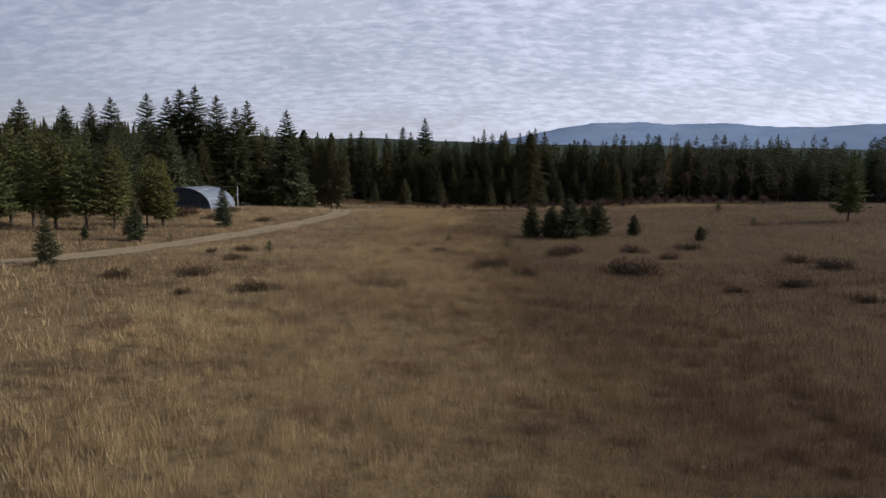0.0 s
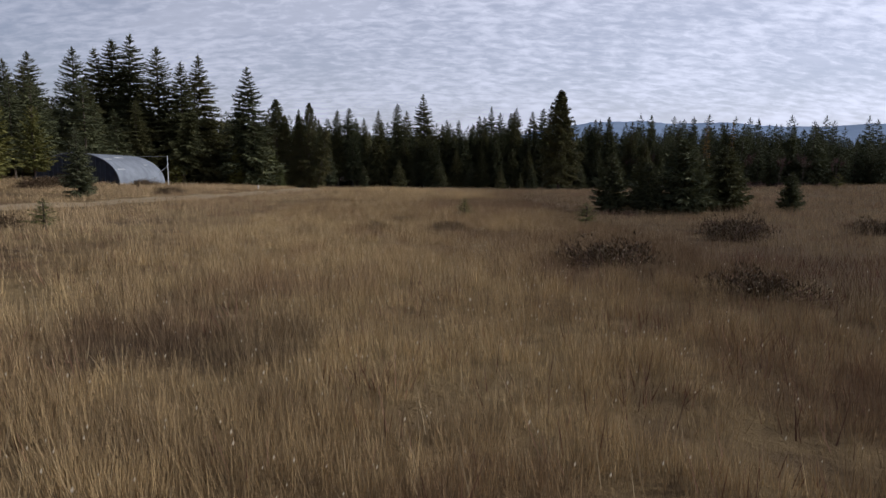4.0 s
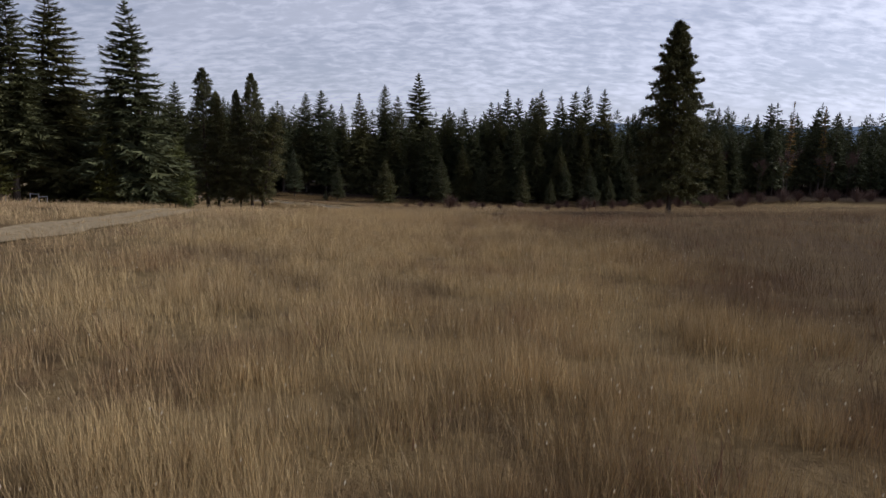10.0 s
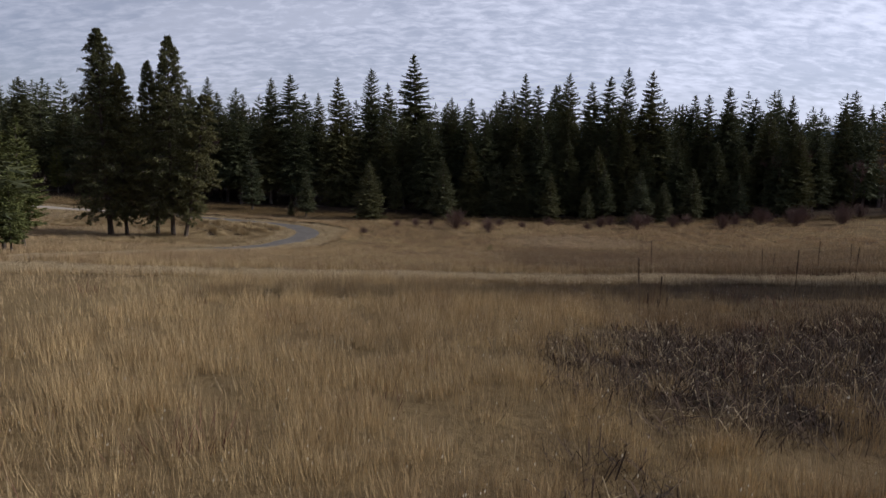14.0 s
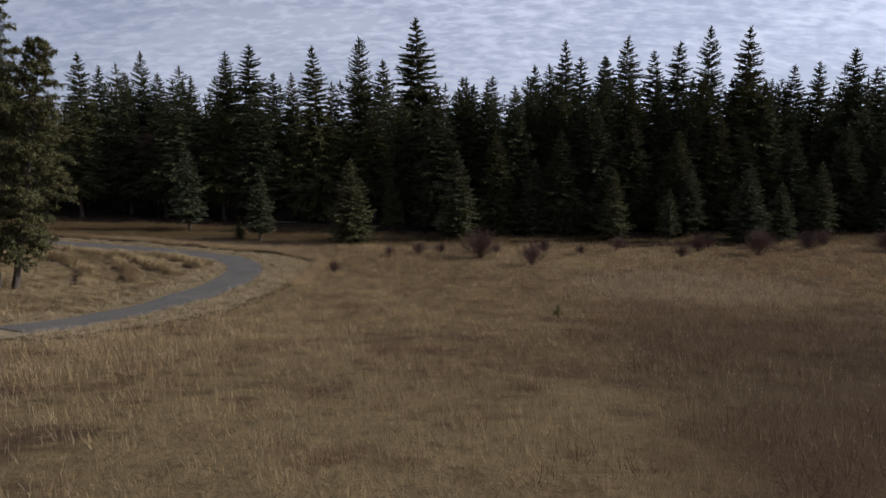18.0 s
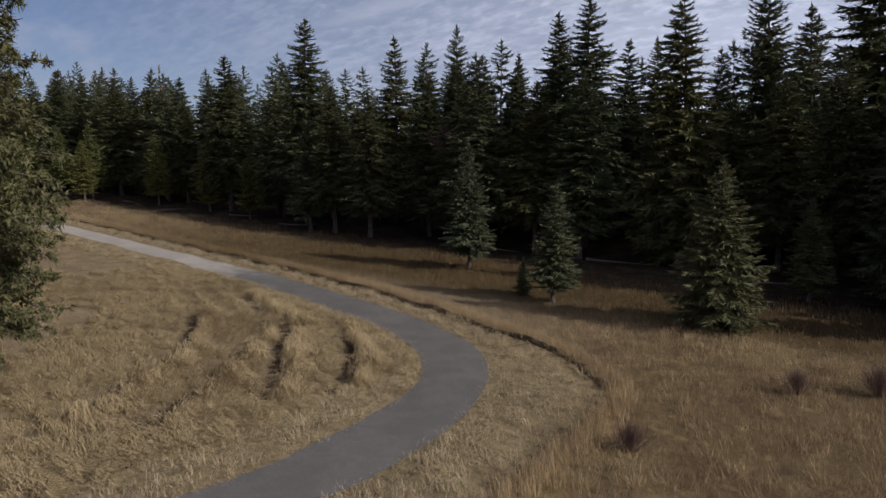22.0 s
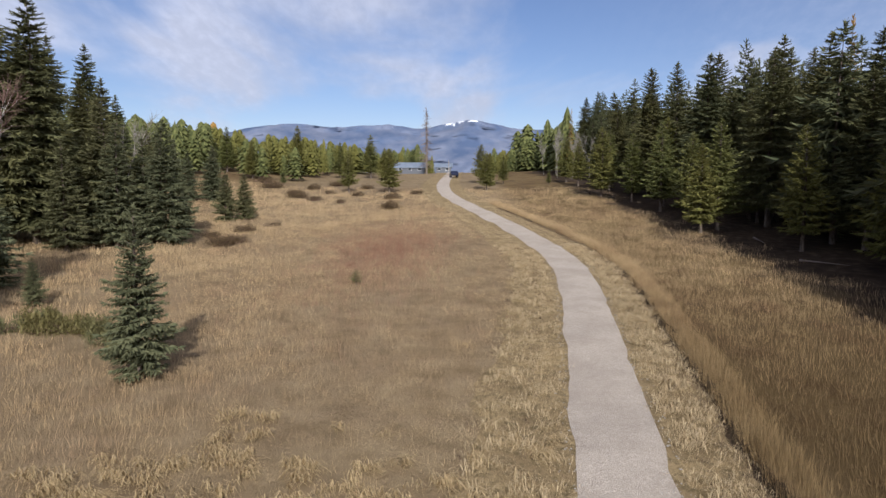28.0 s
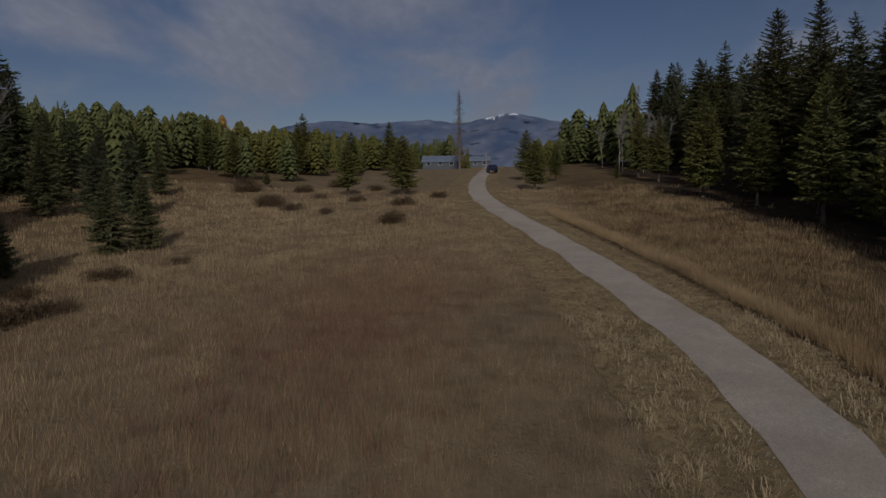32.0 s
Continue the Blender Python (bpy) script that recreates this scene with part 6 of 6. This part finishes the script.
def laid(name, P, length, width, per, mat, label, seed, flow, spread=0.5, arch_h=0.16, clump=0.3):
    """Tufts of long straw bent over and lying, each tuft one way: flow gives the way in radians at each place."""
    r = np.random.default_rng(seed)
    idx = np.repeat(np.arange(len(P)), per)
    k = len(idx)
    base = P[idx] + r.normal(0, clump * 0.5, (k, 2))
    q = flow[idx] + r.normal(0, spread, k)
    d = np.stack([np.cos(q), np.sin(q)], -1)
    s = np.stack([-d[:, 1], d[:, 0]], -1) * (width * r.uniform(0.6, 1.4, k))[:, None] / 2
    ln = length * r.uniform(0.6, 1.3, k)
    top = (arch_h if np.isscalar(arch_h) else arch_h[idx]) * r.uniform(0.3, 1.3, k)
    mid, tip = base + d * (ln * 0.45)[:, None], base + d * ln[:, None] + r.normal(0, 0.04, (k, 2))
    zb = height(base[:, 0], base[:, 1])
    pts = [np.column_stack([base - s, zb]), np.column_stack([base + s, zb]), np.column_stack([mid + s, zb + top]), np.column_stack([mid - s, zb + top]), np.column_stack([tip, zb + top * r.uniform(0.2, 0.9, k) + 0.02])]
    v = np.stack(pts, 1).reshape(-1, 3)
    i = np.arange(k)[:, None] * 5
    f = np.concatenate([i + [0, 1, 2], i + [0, 2, 3], i + [3, 2, 4]])
    return tagged(new(name, mesh_from(name, v, f, mat)), label, "grass", kind="stuff")


# long straw lying in swirls and swaths inside the bend
HX = np.column_stack([rg.uniform(-55, -19, 26000), rg.uniform(178, 208, 26000)])
hs = HX[:, 1] < np.interp(HX[:, 0], PAVED[::-1, 0], PAVED[::-1, 1])
hd = near_line(HX, TRAIL)
ok = hs & (HX[:, 0] > -49 + rg.normal(0, 2.5, len(HX))) & (hd > 1.9) & (hd < 14 + 2.5 * np.sin(HX[:, 0] * 0.5))
HX, hd = HX[ok], hd[ok]
FURROWS = [curve_points(c, 0.3) for c in ([(-36.5, 202.6), (-32.5, 200.2), (-28.6, 195.4), (-26.2, 191.6), (-24.3, 188.0)], [(-31.5, 200.6), (-29.4, 198.6), (-26.0, 194.9), (-23.1, 191.8)], [(-27.6, 200.2), (-25.0, 198.2), (-22.6, 195.2), (-21.4, 192.4)], [(-35.8, 198.4), (-32.3, 195.5), (-29.2, 191.6), (-26.8, 186.8)])]
row = np.min([near_line(HX, f) for f in FURROWS], 0)
broken = np.sin(HX[:, 0] * 1.3 + HX[:, 1] * 0.8) + 0.6 * np.sin(HX[:, 0] * 3.1 - HX[:, 1] * 2.2)
gap = (row < 0.22) & (broken > -0.9)
# dark blades fill these gaps in place of the mounds' cast shade
GP = HX[gap]
GP = np.repeat(GP, 9, 0) + rg.normal(0, 0.1, (9 * len(GP), 2))
HX = HX[~gap]
HX = HX[rg.integers(0, len(HX), 5000)][rg.integers(0, 5000, len(HX))] + rg.normal(0, 0.13, HX.shape)
swirl = 0.5 + 0.6 * np.sin(HX[:, 0] * 0.45 + 0.8) * np.sin(HX[:, 1] * 0.5) + 0.5 * np.sin(HX[:, 0] * 2.1 + HX[:, 1] * 1.4) * np.sin(HX[:, 1] * 2.6)
clear_of = np.ones(len(HX), bool)
for reach in (0.0, 0.3, 0.6):
    P = HX + reach * np.stack([np.cos(swirl), np.sin(swirl)], -1)
    clear_of &= (np.min([near_line(P, f) for f in FURROWS], 0) > 0.26 + 0.1 * np.sin(P[:, 0] * 2.7)) | (np.sin(P[:, 0] * 1.3 + P[:, 1] * 0.8) < -0.85)
HX, swirl = HX[clear_of], swirl[clear_of]
east_of = np.full(len(HX), 9.0)
for f in FURROWS:
    n_ = sideways(f)
    for i in range(0, len(f), 2):
        d = HX - f[i]
        e = d @ -n_[i]
        east_of = np.where((np.abs(d @ np.array([-n_[i][1], n_[i][0]])) < 0.5) & (e > 0.1), np.minimum(east_of, e), east_of)
mound = 0.24 + 0.42 * np.clip(1 - (east_of - 0.2) / 1.0, 0, 1)
laid("lodged_straw", HX, 0.55, 0.016, 12, M_LODGED, "pale long straw lying in swirls inside the bend", 108, swirl, 0.4, mound, 0.2)
blades("furrow_shade_thatch", GP, rg.uniform(0.04, 0.12, len(GP)), np.full(len(GP), 0.02), 12, M_WEED, "dark thatch between the lying straw, for the mounds' shade", 122, 1.0, 0.02, clump=0.16)
# cut hay left lying in windrows on the verges
VX = np.concatenate([TRAIL + sideways(TRAIL) * s for s in (-3.5, -2.9, -2.3, -1.7, 1.7, 2.1, 2.5, 2.9)] + [TRAIL + sideways(TRAIL) * (VERGE - s)[:, None] for s in (0.4, 1.0, 1.6, 2.2)])
VX = np.repeat(VX[VX[:, 0] > -90], 6, 0)
VX = VX + rg.normal(0, 0.3, VX.shape)
lump = np.sin(VX[:, 0] * 2.3 + np.sin(VX[:, 1] * 1.9)) * np.sin(VX[:, 1] * 2.9 + 1.1) + 0.7 * np.sin(VX[:, 0] * 5.3 + 1.7) * np.sin(VX[:, 1] * 4.7)
VX = VX[(near_line(VX, TRAIL) > 1.4) & (from_trail(VX) < 0) & (rg.random(len(VX)) < 0.1 + 0.9 * (lump > 0.12))]
laid("cut_hay", VX, 0.34, 0.011, 9, M_HAY, "cut pale hay lying in clumps on the verge", 112, rg.uniform(0, 6.3, len(VX)), 0.8, 0.2, 0.22)

# broken stalks lying in the dark brush patch
laid("broken_stalks", PB[::2], 0.5, 0.014, 3, M_WEED, "dark broken stalks lying in a tangle", 116, rg.uniform(0, 6.3, len(PB[::2])), 1.0, 0.2, 0.4)
laid("pale_stalks", PB[::6], 0.5, 0.009, 2, M_HAY, "pale broken stalks in the dark brush", 117, rg.uniform(0, 6.3, len(PB[::6])), 1.0, 0.22, 0.4)
# dark tufts on the verges and along the crumbling edge
VD = np.concatenate([TRAIL + sideways(TRAIL) * s for s in (-3.3, -2.7, -1.9, 1.8, 2.3, 2.8)] + [TRAIL + sideways(TRAIL) * (VERGE - s)[:, None] for s in (0.6, 1.5)])
VD = np.repeat(VD[VD[:, 0] > -75], 2, 0)
VD = VD + rg.normal(0, 0.35, VD.shape)
VD = VD[(near_line(VD, TRAIL) > 1.5) & (from_trail(VD) < 0) & (rg.random(len(VD)) < 0.85)]
EG = np.concatenate([TRAIL + sideways(TRAIL) * s for s in (-1.42, 1.42)])
EG = np.repeat(EG[EG[:, 0] > -48], 4, 0) + rg.normal(0, 0.05, (4 * int((EG[:, 0] > -48).sum()), 2))
EG = EG[np.sin(EG[:, 0] * 2.1 + EG[:, 1] * 1.7) + rg.normal(0, 0.5, len(EG)) > -0.1]
VD = np.concatenate([VD, EG])
blades("verge_tufts", VD, np.concatenate([rg.uniform(0.08, 0.2, len(VD) - len(EG)), rg.uniform(0.03, 0.09, len(EG))]), np.full(len(VD), 0.012), 12, M_VERGE, "brown tufts left between the cut hay", 118, 0.9, 0.03, clump=0.16)

SH = np.concatenate([STRIP + sideways(STRIP) * s for s in (-1.6, -1.1, -0.6, -0.1, 0.4, 0.9, 1.4, 1.9, 2.3)])
SH = np.repeat(SH, 7, 0)
SH = SH + rg.normal(0, 0.25, SH.shape)
SH = SH[np.abs(SH[:, 0]) < 32]
laid("strip_hay", SH, 0.36, 0.009, 9, M_HAY, "pale cut hay lying along the mown strip", 119, rg.uniform(-0.6, 0.6, len(SH)), 0.6, 0.15, 0.25)
SG = np.repeat(STRIP + sideways(STRIP) * 2.5, 6, 0)
SG = SG + rg.normal(0, 0.22, SG.shape)
blades("strip_front_grass", SG, rg.uniform(0.2, 0.45, len(SG)), np.full(len(SG), 0.008), 12, M_GRASS, "ragged grass at the near edge of the mown strip", 120, 0.5, clump=0.35)

# loose pale stones along the crumbling edges and where the paving ends
ST = np.concatenate([TRAIL + sideways(TRAIL) * s for s in (-1.3, 1.3)])
ST = np.repeat(ST[ST[:, 0] > -85], 4, 0)
ST = ST + rg.normal(0, 0.13, ST.shape)
JN = np.column_stack([rg.normal(-48.2, 1.0, 1600), rg.normal(209, 0.8, 1600)])
ST = np.concatenate([ST, JN[near_line(JN, TRAIL) < 1.3]])
n = len(ST)
sr = rg.uniform(0.012, 0.038, n)
ring = np.array([(1, 0, 0), (0, 1, 0), (-1, 0, 0), (0, -1, 0), (0, 0, 0.8)])
sv = np.column_stack([ST, height(ST[:, 0], ST[:, 1]) + 0.052])[:, None, :] + ring[None] * sr[:, None, None] * rg.uniform(0.6, 1.4, (n, 5, 1))
si = np.arange(n)[:, None] * 5
tagged(new("loose_gravel", mesh_from("loose_gravel", sv.reshape(-1, 3), np.concatenate([si + [0, 1, 4], si + [1, 2, 4], si + [2, 3, 4], si + [3, 0, 4]]), M_STONE)), "loose pale stones along the road's crumbling edge", "gravel", kind="stuff")

# white seed heads
SD = np.concatenate([np.column_stack([rg.normal(1, 4, 900), rg.normal(163, 5, 900)]), np.column_stack([rg.normal(-1, 4.5, 7000), rg.uniform(14, 140, 7000)])])
sz = height(SD[:, 0], SD[:, 1]) + rg.uniform(0.3, 0.56, len(SD))
sr = rg.uniform(0.004, 0.010, len(SD))
sv = np.column_stack([SD, sz])[:, None, :] + np.array([(1, 0, 0), (-0.5, 0.87, 0), (-0.5, -0.87, 0), (0.6, 0, 2.6), (0, 0, -2.0)])[None] * sr[:, None, None]
si = np.arange(len(SD))[:, None] * 5
tagged(new("seed_heads", mesh_from("seed_heads", sv.reshape(-1, 3), np.concatenate([si + q for q in ([0, 1, 3], [1, 2, 3], [2, 0, 3], [1, 0, 4], [2, 1, 4], [0, 2, 4])]), M_SEED)), "small pale seed heads over the dry grass", "seed heads", kind="stuff")


# ---- dead stalks and fallen wood ----
def stalk(seed, h):
    """A dead mullein: thin stem, thick ragged seed spike."""
    r = np.random.default_rng(seed)
    zs = np.linspace(0, 1, 9) * h
    cx = np.cumsum(r.normal(0, 0.008, 9))
    a = np.column_stack([cx[:-1], cx[:-1] * 0.4, zs[:-1]])
    q = np.column_stack([cx[1:], cx[1:] * 0.4, zs[1:]])
    st = prisms(a, q, 0.011, 0.009)
    k = 90
    f = r.uniform(0.55, 1.0, k)
    an = r.uniform(0, 6.3, k)
    bs = np.column_stack([np.interp(f * h, zs, cx), np.interp(f * h, zs, cx) * 0.4, f * h])
    sp = spray(r, bs, np.column_stack([np.cos(an), np.sin(an), np.full(k, 0.8)]), np.full(k, 0.045), np.full(k, 0.03), 0.0)
    return mesh_from("stalk_stem", *st, M_WEED), mesh_from("stalk_spike", *sp, M_WEED)


STALK = [stalk(301 + i, 1.5) for i in range(3)]
for i, (x, y, h) in enumerate([(2.65, 128.9, 1.35), (3.4, 129.7, 0.8), (2.83, 128.1, 0.45), (2.7, 128.3, 0.55), (6.2, 139.5, 1.5), (11.5, 141, 1.2), (12.2, 141.5, 1.0), (14.5, 142, 1.5), (15.4, 141.2, 1.4), (9.1, 127.5, 1.3), (8.1, 127.2, 0.9), (10.8, 124.2, 0.8), (5.1, 123.4, 0.7), (7.6, 131.0, 1.45), (12.9, 136.8, 1.4), (2.95, 128.0, 0.5)]):
    m = pose(x, y, z_at(x, y) - 0.03, tree_rng.uniform(-4, 4), tree_rng.uniform(-4, 4), tree_rng.uniform(0, 360)) @ Matrix.Diagonal((1, 1, h / 1.5, 1))
    t = thing("dead_stalk", "tall dark dead weed stalk standing in the grass", "weed", m, "dead weed stalks")
    part("stem", STALK[i % 3][0], None, t)
    part("seed_spike", STALK[i % 3][1], None, t)

log_rng = random.Random(44)
for i, (x, y, ln, rz) in enumerate([(-13, 226, 5, 20), (-4, 223.5, 4, -15), (-26, 229, 6, 8), (6, 221, 4.5, 30), (-36, 230, 5, -25), (14, 219.5, 5, 5), (-62, 229.5, 5, 12), (-72, 231, 6, -8), (-82, 229, 4, 20), (-93, 230.5, 5, -14), (2, 128.6, 0.5, 30), (1.9, 129.3, 0.4, -40)]):
    tagged(new("log", mesh_from("log", *stem(ln, 0.03 * ln ** 0.7, 9, 400 + i, 0.012), M_DEAD, True)), "pale barkless fallen log on the ground", "log", "fallen logs").matrix_basis = pose(x, y, z_at(x, y) + 0.03 * ln ** 0.7, 0, 90 + log_rng.uniform(-2, 2), rz)
